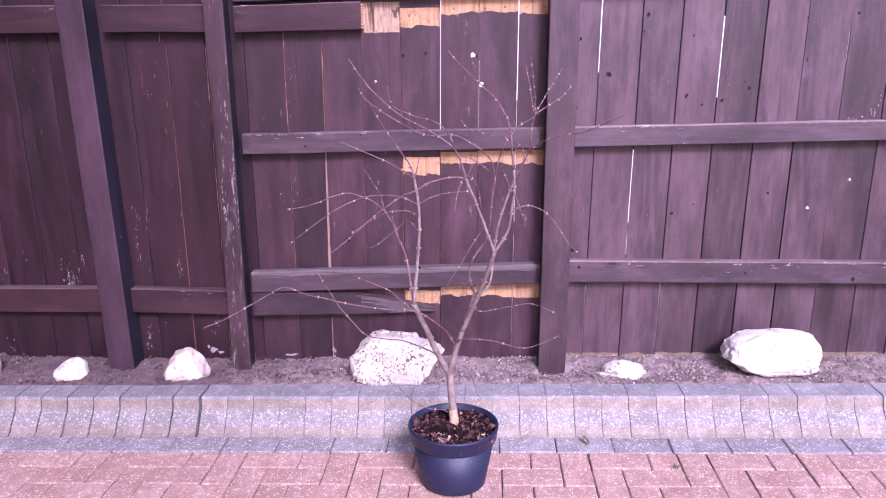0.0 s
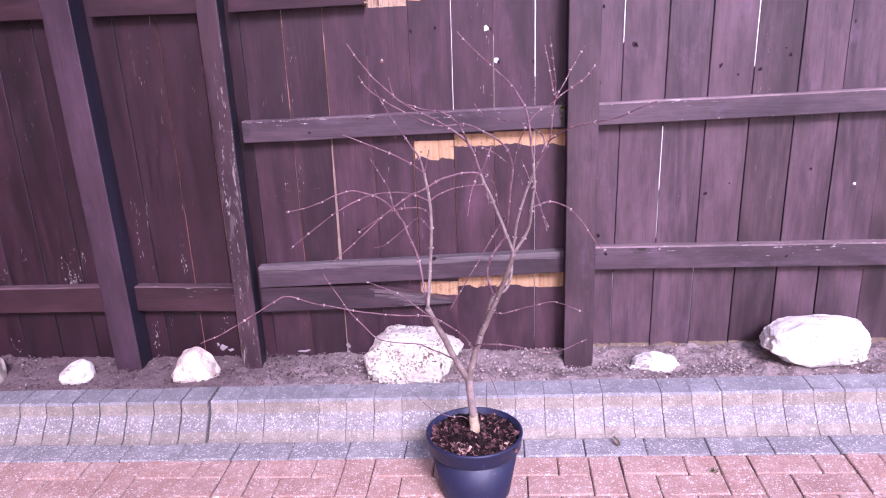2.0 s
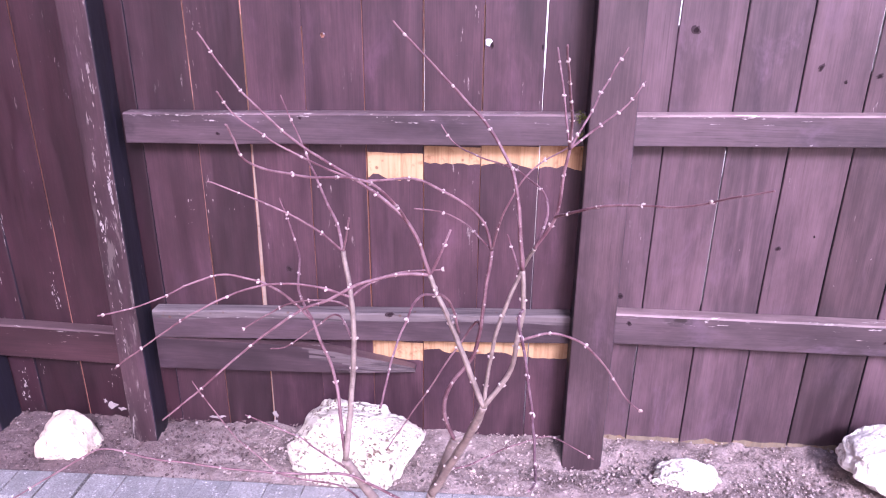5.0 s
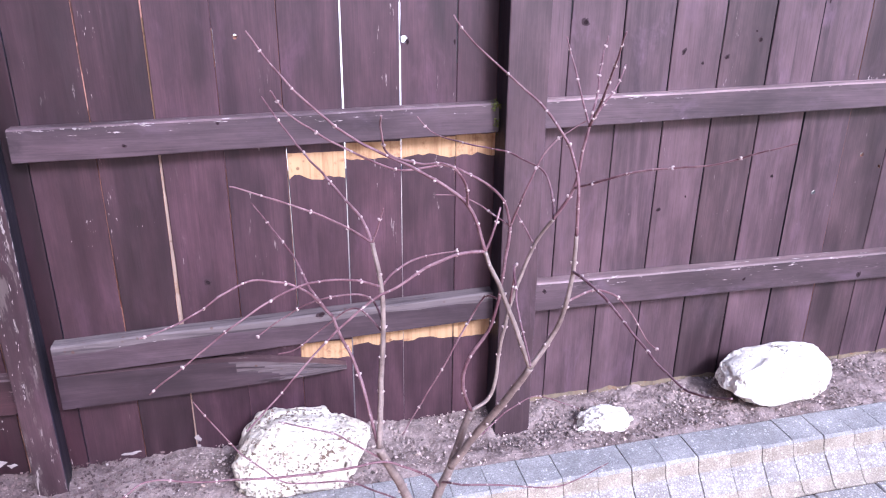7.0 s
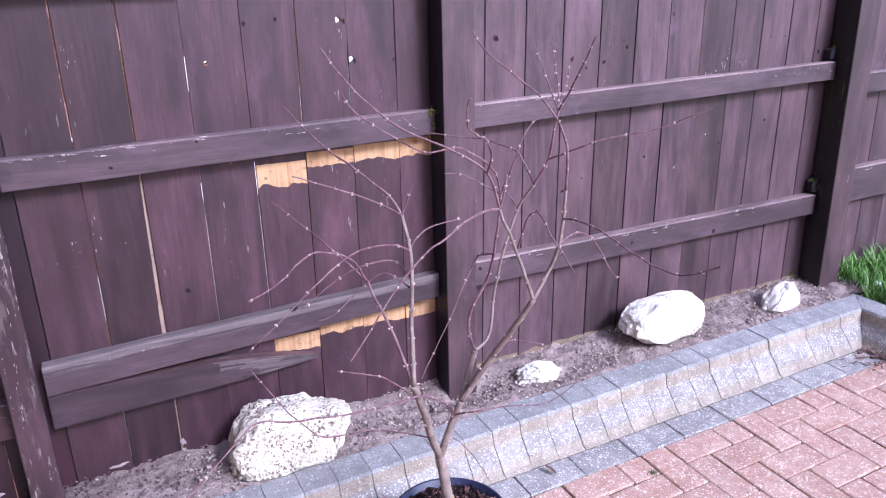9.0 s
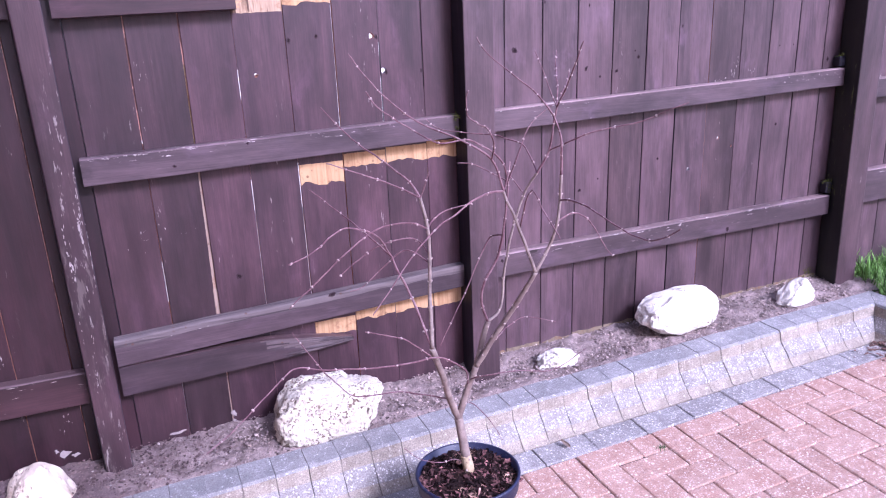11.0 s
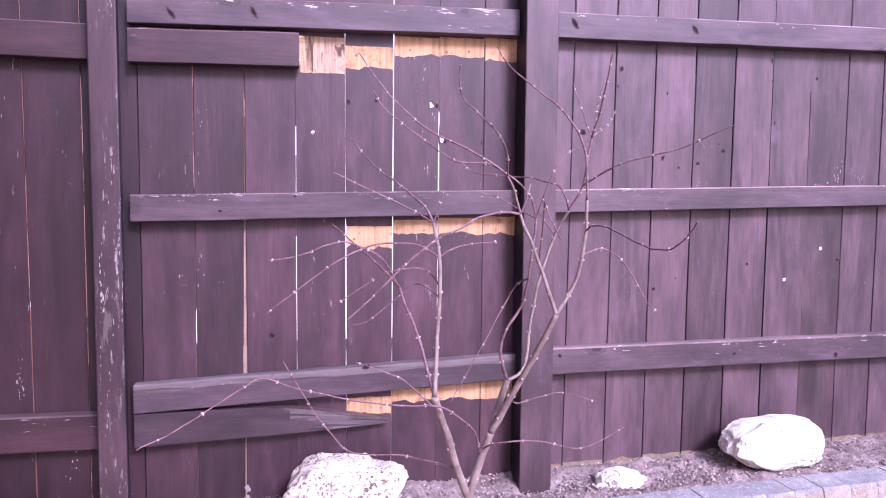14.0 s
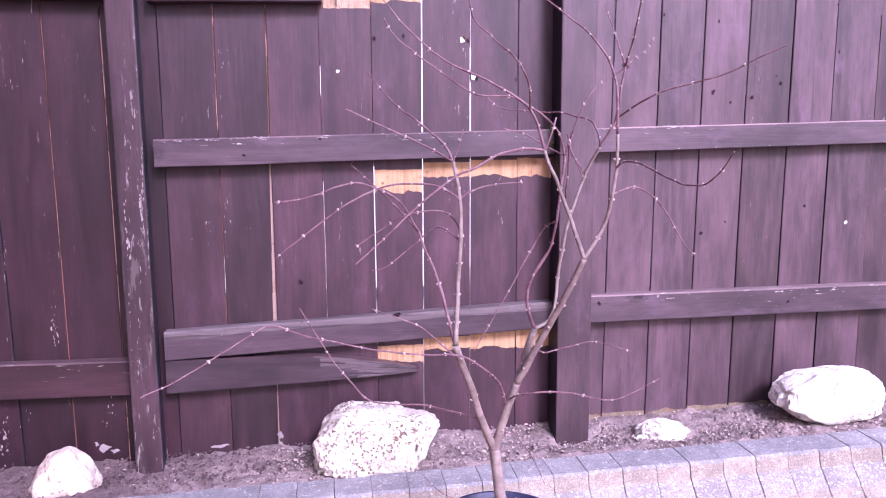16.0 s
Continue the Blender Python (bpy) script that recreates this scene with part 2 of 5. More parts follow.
def plain(name, colour, rough, grain=200, depth=0.15, gloss=0.5, vary=0.15):
    n = Nodes(name)
    n.coords()
    tone = n.noise(grain / 8, 4, 0.6)
    return n.done(n.shade(colour, tone, 1 - vary, 1 + vary), n.math("ADD", n.math("MULTIPLY", tone, 0.2), rough - 0.1), n.noise(grain, 3, 0.6), depth, 0.002, gloss)


CHALK = (0.36, 0.31, 0.29)
# left boards: plum stain with the light's falloff to the left painted in
BOARD_SHADED_MOST = stained_wood("darkest_shaded_plum_board", (0.0175, 0.0075, 0.0105), (0.042, 0.0180, 0.0240), CHALK, 0.25)
BOARD_SHADED = stained_wood("shaded_plum_board", (0.0175, 0.0073, 0.0102), (0.0440, 0.0190, 0.0242), CHALK, 0.25)
BOARD = stained_wood("plum_stained_board", (0.038, 0.0210, 0.0275), (0.101, 0.0575, 0.067), CHALK, 0.2)
# plum stain with a smaller step of that painted falloff
BOARD_HALF_SHADED = stained_wood("half_shaded_plum_board", (0.029, 0.0157, 0.0198), (0.076, 0.0428, 0.0492), CHALK, 0.25)
BOARD_FADED = stained_wood("faded_stained_board", (0.061, 0.042, 0.048), (0.160, 0.115, 0.121), CHALK, 0.2)
BOARD_BROWN = stained_wood("brown_stained_board", (0.040, 0.0265, 0.029), (0.108, 0.075, 0.077), CHALK, 0.25)
RAIL = stained_wood("stained_rail", (0.054, 0.042, 0.046), (0.128, 0.102, 0.106), CHALK, 0.3, along=0)
RAIL_DARK = stained_wood("dark_stained_rail", (0.045, 0.034, 0.038), (0.112, 0.088, 0.093), CHALK, 0.3, along=0)
RAIL_DARK_FLAKED = stained_wood("dark_flaking_rail_face", (0.050, 0.039, 0.042), (0.122, 0.098, 0.102), (0.55, 0.49, 0.47), 0.85, along=0)
RAIL_DARK_TOP = stained_wood("dark_weathered_rail_edge", (0.085, 0.066, 0.066), (0.25, 0.205, 0.198), (0.5, 0.45, 0.43), 0.9, along=0, knots=False)
RAIL_OLD = stained_wood("dark_plum_stained_rail", (0.026, 0.012, 0.014), (0.066, 0.034, 0.038), CHALK, 0.3, along=0)
RAIL_BROKEN = stained_wood("grey_weathered_broken_rail", (0.034, 0.024, 0.028), (0.086, 0.064, 0.069), CHALK, 0.6, along=0)
RAIL_OLD_TOP = stained_wood("worn_old_rail_edge", (0.08, 0.05, 0.05), (0.19, 0.14, 0.135), (0.5, 0.45, 0.42), 0.6, along=0, knots=False)
RAIL_TOP = stained_wood("weathered_rail_edge", (0.15, 0.118, 0.11), (0.42, 0.355, 0.32), (0.6, 0.55, 0.5), 0.95, along=0, knots=False)
POST = stained_wood("stained_post", (0.069, 0.048, 0.051), (0.118, 0.084, 0.086), CHALK, 0.05, knots=False)
# copy of the post stain with the left end's shade put into its colour
POST_SHADED = stained_wood("shaded_post", (0.040, 0.026, 0.034), (0.074, 0.048, 0.058), CHALK, 0.05, knots=False)
POST_WORN = stained_wood("peeling_post", (0.034, 0.0205, 0.0235), (0.080, 0.050, 0.054), (0.32, 0.28, 0.26), 1.0)
# shade of post sides and board joints put into the colour; rail stubs share it
SHADED_DARK_WOOD = stained_wood("shaded_dark_wood", (0.009, 0.0095, 0.016), (0.022, 0.0225, 0.036), CHALK, 0.2, knots=False)
# moss tones on a base that has the side's shade painted in
MOSSY_SHADED_SIDE = stained_wood("mossy_shaded_side", (0.009, 0.010, 0.014), (0.030, 0.036, 0.020), (0.10, 0.12, 0.03), 0.6, knots=False)
RAIL_FLAKED = stained_wood("flaking_rail_face", (0.058, 0.046, 0.049), (0.134, 0.108, 0.111), (0.6, 0.54, 0.52), 0.85, along=0)
KNOT = plain("knot_heart", (0.022, 0.014, 0.016), 0.95, 160, 0.5, 0.05, 0.5)
KNOT_RIM = plain("knot_rim", (0.048, 0.032, 0.036), 0.9, 140, 0.5, 0.1, 0.5)
BARE = bare_wood("bare_pine", (0.23, 0.120, 0.054), (0.475, 0.300, 0.158), soft=0.75)
BARE_GREEN = bare_wood("damp_bare_wood", (0.10, 0.09, 0.035), (0.30, 0.23, 0.12))
BARE_STREAKED = bare_wood("streaked_bare_wood", (0.10, 0.055, 0.03), (0.46, 0.33, 0.22), soft=1.0, streaked=True)
BARE_GREY = bare_wood("weathered_bare_wood", (0.15, 0.10, 0.08), (0.31, 0.235, 0.185))
SPLINTER = bare_wood("grey_splinters", (0.036, 0.026, 0.028), (0.108, 0.083, 0.084), along=0, soft=1.0, stains=0.0)
FIBROUS = bare_wood("grey_fibrous_rail_edge", (0.040, 0.030, 0.032), (0.140, 0.113, 0.112), along=0, soft=1.0, stains=0.0)
FOOT = bare_wood("mud_stained_board_foot", (0.10, 0.076, 0.050), (0.20, 0.158, 0.108))
TONGUE = bare_wood("raw_tongue", (0.24, 0.09, 0.06), (0.62, 0.40, 0.32), soft=1.0, streaked=True)
EDGE = bare_wood("raw_board_edge", (0.16, 0.068, 0.045), (0.35, 0.17, 0.11), soft=0.9)
KERB_TOP = speckled_block("blue_grey_kerb_concrete", (0.232, 0.226, 0.222), (0.325, 0.315, 0.305), (0.72, 0.70, 0.69), (0.16, 0.14, 0.12), 0.45, 0.80)
KERB_MUDDY = speckled_block("mud_stained_kerb_concrete", (0.265, 0.226, 0.178), (0.365, 0.316, 0.255), (0.62, 0.56, 0.49), (0.18, 0.14, 0.11), 0.55, 0.74)
KERB = speckled_block("grey_kerb_concrete", (0.238, 0.219, 0.201), (0.328, 0.304, 0.283), (0.80, 0.76, 0.73), (0.17, 0.13, 0.10), 1.0, 0.74)
EDGING = speckled_block("grey_paver_concrete", (0.248, 0.234, 0.222), (0.345, 0.325, 0.305), (0.84, 0.80, 0.77), (0.16, 0.125, 0.11), 0.85, 0.84)
BRICK = speckled_block("red_paver_concrete", (0.395, 0.232, 0.175), (0.490, 0.325, 0.255), (0.88, 0.79, 0.73), (0.22, 0.15, 0.12), 0.85, 0.88)
JOINT = rough_earth("joint_sand", (0.065, 0.050, 0.044), (0.135, 0.105, 0.09), (0.24, 0.20, 0.17))
SOIL = rough_earth("bed_soil", (0.165, 0.123, 0.112), (0.405, 0.320, 0.290), (0.50, 0.43, 0.39), damp_or_shade=(0.128, 0.088, 0.088))
CONCRETE = rough_earth("pale_concrete", (0.36, 0.33, 0.29), (0.46, 0.42, 0.37), (0.52, 0.48, 0.42))
LAWN = rough_earth("grassy_soil", (0.05, 0.075, 0.025), (0.10, 0.15, 0.045), (0.15, 0.13, 0.08))
STONE = pale_stone("pale_limestone", (0.72, 0.66, 0.545), (0.62, 0.535, 0.415), (0.22, 0.145, 0.10), 0.9)
STONE_SMOOTH = pale_stone("smooth_limestone", (0.78, 0.735, 0.645), (0.68, 0.61, 0.50), (0.26, 0.18, 0.13), 0.38)
STONE_TAN = pale_stone("tan_sandstone", (0.70, 0.60, 0.48), (0.48, 0.37, 0.27), (0.20, 0.13, 0.09), 0.35)
PEBBLE = pale_stone("pebbles", (0.40, 0.322, 0.291), (0.26, 0.203, 0.184), (0.13, 0.10, 0.092))
TRUNK = bark("grey_bark", (0.155, 0.115, 0.10), (0.28, 0.22, 0.19), (0.1, 0.07, 0.06))
TWIG = bark("red_twig_bark", (0.092, 0.036, 0.045), (0.215, 0.125, 0.135), (0.38, 0.31, 0.30))
BUD = plain("pale_bud", (0.39, 0.31, 0.285), 0.6)
n = Nodes("dark_plastic")
n.coords()
mud = n.math("MULTIPLY", n.ramp(n.noise(120, 4, 0.7), 0.56, 0.68), n.ramp(n.noise(14, 3, 0.6), 0.4, 0.65))
POT = n.done(n.mix(n.math("MULTIPLY", mud, 0.5), n.shade((0.011, 0.014, 0.042), n.noise(20, 4, 0.6), 0.7, 1.3), (0.16, 0.14, 0.15)), n.math("ADD", n.math("MULTIPLY", n.noise(40, 3, 0.6), 0.3), 0.36), n.noise(260, 3, 0.6), 0.12, 0.002)
GRAFT = bark("pale_graft_bark", (0.30, 0.22, 0.13), (0.52, 0.42, 0.27), (0.2, 0.13, 0.09))
BARK_CHIPS = rough_earth("bark_chips", (0.02, 0.010, 0.009), (0.06, 0.03, 0.025), (0.2, 0.13, 0.1))
CHIPS = pale_stone("mulch_chips", (0.070, 0.033, 0.031), (0.030, 0.013, 0.013), (0.02, 0.010, 0.009))
WET_CRUMB = rough_earth("damp_crumbs", (0.072, 0.048, 0.048), (0.178, 0.126, 0.119), (0.24, 0.19, 0.18))
PALE_BIT = plain("pale_bits", (0.36, 0.31, 0.285), 0.8, 120, 0.2, 0.2, 0.4)
BACKDROP = plain("pale_backdrop", (0.80, 0.77, 0.72), 0.9, 120, 0.3, 0.2, 0.08)
BRICK_WALL = speckled_block("brown_wall", (0.16, 0.09, 0.07), (0.2, 0.12, 0.095), (0.24, 0.16, 0.13), (0.1, 0.07, 0.06))
FLAKE = plain("chalky_paint", (0.27, 0.235, 0.225), 0.8, 160, 0.3, 0.2, 0.4)
LITTER = plain("leaf_bits", (0.17, 0.105, 0.085), 0.8, 120, 0.2, 0.2, 0.6)
WEED = plain("weed_leaves", (0.06, 0.10, 0.03), 0.6, 90, 0.0, 0.3, 0.4)
FLUFF = plain("dandelion_fluff", (0.80, 0.80, 0.80), 0.9, 90, 0.0, 0.2, 0.1)
GRASS = plain("grass_blades", (0.13, 0.25, 0.05), 0.55, 60, 0.0, 0.3, 0.5)
LEAF = plain("dry_leaf", (0.42, 0.33, 0.27), 0.7, 90, 0.2, 0.3, 0.3)
MOSS = plain("moss", (0.1, 0.11, 0.03), 0.95, 220, 0.6, 0.1, 0.4)
# loose bits differ from one another
for chips_of, dim, bright in ((CHIPS, 0.25, 6.5), (PEBBLE, 0.45, 1.55), (WET_CRUMB, 0.6, 1.5), (GRASS, 0.5, 1.7)):
    tree = chips_of.node_tree
    own = tree.nodes.new("ShaderNodeNewGeometry").outputs["Random Per Island"]
    spread = tree.nodes.new("ShaderNodeMapRange")
    spread.inputs[3].default_value, spread.inputs[4].default_value = dim, bright
    scale = tree.nodes.new("ShaderNodeVectorMath")
    scale.operation = "SCALE"
    socket = tree.nodes["Principled BSDF"].inputs["Base Color"]
    bend = tree.nodes.new("ShaderNodeMath")
    bend.operation = "POWER"
    bend.inputs[1].default_value = 6.0 if chips_of == CHIPS else 1.0
    tree.links.new(own, bend.inputs[0])
    tree.links.new(bend.outputs[0], spread.inputs[0])
    tree.links.new(socket.links[0].from_socket, scale.inputs[0])
    tree.links.new(spread.outputs[0], scale.inputs["Scale"])
    tree.links.new(scale.outputs[0], socket)


# ---- building helpers ----
def mesh_object(name, bm, materials, parent=None):
    data = bpy.data.meshes.new(name)
    bm.to_mesh(data)
    bm.free()
    for m in materials if isinstance(materials, (list, tuple)) else [materials]:
        data.materials.append(m)
    ob = new(name, data)
    ob.parent = parent
    return ob


def part(name, bm, material, parent, label=""):
    return tagged(mesh_object(name, bm, material, parent), label)


def thing(name, label, category, at=(0, 0, 0), group="", kind=""):
    """An Empty at a thing's base, to parent its parts."""
    ob = new(name)
    ob.location = at
    ob.empty_display_size = 0.05
    return tagged(ob, label, category, group, kind)


def smooth(bm):
    for f in bm.faces:
        f.smooth = True
    return bm


def block(x0, x1, y0, y1, z0, z1, bevel=0.003, segments=1):
    bm = bmesh.new()
    bmesh.ops.create_cube(bm, size=1)
    for v in bm.verts:
        v.co = Vector(((x0 + x1) / 2 + v.co.x * (x1 - x0), (y0 + y1) / 2 + v.co.y * (y1 - y0), (z0 + z1) / 2 + v.co.z * (z1 - z0)))
    if bevel:
        bmesh.ops.bevel(bm, geom=bm.edges[:], offset=bevel, segments=segments, affect="EDGES", profile=0.5)
    return bm


def tube(bm, points, radii, sides=7):
    """A tapered round stick along points, closed at both ends, added to bm."""
    rings, side = [], Vector((0.31, 0.87, 0.38))
    for n, p in enumerate(points):
        way = (points[min(n + 1, len(points) - 1)] - points[max(n - 1, 0)]).normalized()
        side = (side - way * side.dot(way)).normalized()
        up = way.cross(side)
        rings.append([bm.verts.new(p + radii[n] * (math.cos(a) * side + math.sin(a) * up)) for a in (math.tau * k / sides for k in range(sides))])
    for a, b in zip(rings, rings[1:]):
        for k in range(sides):
            bm.faces.new((a[k], a[(k + 1) % sides], b[(k + 1) % sides], b[k])).smooth = True
    bm.faces.new(rings[0][::-1])
    bm.faces.new(rings[-1])


def glide(points, steps=6):
    """A smooth line through points."""
    points = [Vector(p) for p in points]
    line = []
    for n in range(len(points) - 1):
        a, b, c, d = points[max(n - 1, 0)], points[n], points[n + 1], points[min(n + 2, len(points) - 1)]
        for k in range(steps):
            t = k / steps
            line.append(0.5 * (2 * b + (c - a) * t + (2 * a - 5 * b + 4 * c - d) * t * t + (3 * b - 3 * c + d - a) * t ** 3))
    return line + [points[-1]]


def rough_ball(centre, size, seed, bumps=0.16, level=4, turn=0.0, flat=0.4, lobes=(), facets=(), boxy=0.82, eaten=0.0):
    """A weathered boulder: an uneven ball, flattened below."""
    rng = random.Random(seed)
    off = Vector((rng.uniform(-40, 40), rng.uniform(-40, 40), rng.uniform(-40, 40)))
    bm = bmesh.new()
    bmesh.ops.create_icosphere(bm, subdivisions=level, radius=1)
    for v in bm.verts:
        p = v.co.copy()
        grow = 1 + bumps * 1.5 * noise.noise(p * 0.9 + off) + bumps * 0.9 * noise.noise(p * 2.1 + off) + bumps * 0.45 * noise.noise(p * 5 + off) + bumps * 0.3 * noise.noise(p * 11 + off) - bumps * 0.5 * max(0.0, noise.noise(p * 17 + off) - 0.25)
        for way, amount, sharp in lobes:
            grow += amount * max(0.0, p.dot(Vector(way).normalized())) ** sharp
        if eaten:
            grow -= eaten * (max(0.0, noise.noise(p * 13 + off) - 0.12) + 1.2 * max(0.0, noise.noise(p * 24 + off) - 0.15) + 0.5 * max(0.0, noise.noise(p * 41 + off)))
        p *= grow
        for way, depth in facets:
            way = Vector(way).normalized()
            p -= way * 0.85 * max(0.0, p.dot(way) - depth - 0.12 * noise.noise(p * 2.5 + off))
        p = Vector([math.copysign(abs(c) ** boxy, c) for c in p])
        if p.z < -flat:
            p.z = -flat + (p.z + flat) * 0.2
        v.co = Vector((p.x * size[0] / 2, p.y * size[1] / 2, p.z * size[2] / (1 + flat) + size[2] * flat / (1 + flat)))
    bmesh.ops.rotate(bm, verts=bm.verts, cent=(0, 0, 0), matrix=Matrix.Rotation(turn, 3, "Z"))
    for axis in range(3):
        low, high = min(v.co[axis] for v in bm.verts), max(v.co[axis] for v in bm.verts)
        for v in bm.verts:
            v.co[axis] = ((v.co[axis] - low) / (high - low) - (0.5 if axis < 2 else 0)) * size[axis]
    return smooth(bm)


# ---- the plan ----
Y_BOARD, Y_RAIL, Y_POST = 2.74, 2.697, 2.645      # front faces of boards, rails and posts
KERB_TURN, KERB_Y, KERB_Z, KERB_END = radians(0.573), 2.3045, 0.037, 1.955
KERB_SLOPE, KERB_RISE = math.tan(KERB_TURN), 0.0253       # how the kerb turns from the fence and how the ground climbs along it
KERB_DEPTH = 0.186
KERB_FRAME = Matrix.Translation((0, KERB_Y, KERB_Z)) @ Matrix.Rotation(KERB_TURN, 4, "Z") @ Matrix.Rotation(-math.atan(KERB_RISE), 4, "Y")   # x along the kerb, -y to the camera


PAVING_FALL = 0.028                                      # how the paving drops away from the kerb
PAVING_FRAME = KERB_FRAME @ Matrix.Rotation(math.atan(PAVING_FALL), 4, "X")


def paving_level(x, y=KERB_Y):
    """Height of the paving."""
    return KERB_Z + KERB_RISE * x + PAVING_FALL * min(0.0, y - KERB_Y)


def bed_level(x, y):
    """Height of the soil."""
    at_kerb = paving_level(x) + 0.098
    at_fence = max(at_kerb + 0.004, 0.118 + 0.029 * max(0.0, min(3.2, x + 1.2)))
    kerb_back = KERB_Y + KERB_SLOPE * x + KERB_DEPTH
    k = max(0.0, min(1.0, (y - kerb_back) / max(0.05, 2.74 - kerb_back)))
    hollow = 0.026 * math.exp(-((x - 0.43) / 0.13) ** 2 - ((y - 2.635) / 0.055) ** 2)        # trodden down before the middle post
    return at_kerb + (at_fence - at_kerb) * k ** 0.65 - hollow - 0.022 * max(0.0, 1 - (y - kerb_back) / 0.03) ** 2 * (y >= kerb_back)


# ---- ground ----
bm = bmesh.new()
bmesh.ops.create_grid(bm, x_segments=8, y_segments=8, size=300)
ground = mesh_object("ground", bm, CONCRETE)
ground.location.z = -0.2
tagged(ground, "pale concrete ground reaching far beyond the fence", "ground", kind="structure")

bm = block(-3.2, KERB_END + 0.02, -6.2, 0.02, -0.07, -0.0075, 0)
paving_bed = mesh_object("paving_bed", bm, JOINT)
paving_bed.matrix_world = PAVING_FRAME
tagged(paving_bed, "dark sand filling the joints between pavers", "paving bed", kind="structure")

# soil bed between the kerb and the fence
bm = bmesh.new()
NX, NY = 420, 34
grid = []
for i in range(NX + 1):
    x = -3.0 + 5.25 * i / NX
    back = KERB_Y + KERB_SLOPE * x + KERB_DEPTH - 0.012
    column = []
    for j in range(NY + 1):
        y = back + (2.80 - back) * j / NY
        rise = 0.011 * noise.noise((x * 9, y * 9, 0)) + 0.010 * noise.noise((x * 26, y * 26, 3)) + 0.009 * noise.noise((x * 60, y * 60, 7))
        column.append(bm.verts.new((x, y, bed_level(x, y) + rise)))
    grid.append(column)
for i in range(NX):
    for j in range(NY):
        bm.faces.new((grid[i][j], grid[i + 1][j], grid[i + 1][j + 1], grid[i][j + 1])).smooth = True
soil_bed = mesh_object("soil_bed", bm, SOIL)
tagged(soil_bed, "narrow bed of bare dark crumbly soil along the fence", "soil bed", kind="structure")


# an unseen wall, added to keep sky light off the left end of the bed
wall_west = mesh_object("wall_west", block(-2.75, -2.16, -7.0, 2.73, -0.1, 6.4, 0.01), BRICK_WALL)
tagged(wall_west, "plain brown wall, unseen, added to dim the left end", "wall", kind="structure")

# an added pale backdrop, so that open joints show warm white instead of blue
wall_north = mesh_object("wall_north", block(-6.0, 8.0, 6.5, 6.8, -0.07, 5.0, 0.01), BACKDROP)
tagged(wall_north, "pale backdrop added behind the fence to whiten its gaps", "wall", kind="structure")

# ---- the fence ----
fence = thing("wooden_fence", "old dark brown stained wooden fence with patched rails", "fence", (0, Y_BOARD, 0))


def joint_state(joint, z):
    """Middle of a joint at a height, half its gap and how far it slants towards the back."""
    x, lean, gap, slant, zones = joint
    for z0, z1, own_gap, own_slant in zones:
        if z0 <= z <= z1:
            gap, slant = own_gap, own_slant
    return x + lean * (z - 0.8), gap / 2000, slant / 1000


def sides_of(left, right, centre):
    """Functions of height: the board's left and right edge in front, and their slants to the back."""
    def at_left(z):
        x, half, slant = joint_state(left, z)
        return x + half - centre, slant

    def at_right(z):
        x, half, slant = joint_state(right, z)
        return x - half - centre, slant
    return at_left, at_right


def board_heights(left, right, z0, z1, marks):
    """Heights at which a board's outline is set: even steps and both ends of every stretch of its joints."""
    heights = [z0, z1]
    steps = [z for joint in (left, right) for low, high, *_ in joint[4] for z in (low - 0.002, low, high, high + 0.002)]
    steps += [z0 + (z1 - z0) * k / 24 for k in range(1, 24)]
    for z in steps:
        if z0 + 0.01 < z < z1 - 0.01 and all(abs(z - h) > 0.0015 for h in heights) and all(not low - 0.03 < z < high + 0.018 for low, high in marks):
            heights.append(z)
    return sorted(heights)


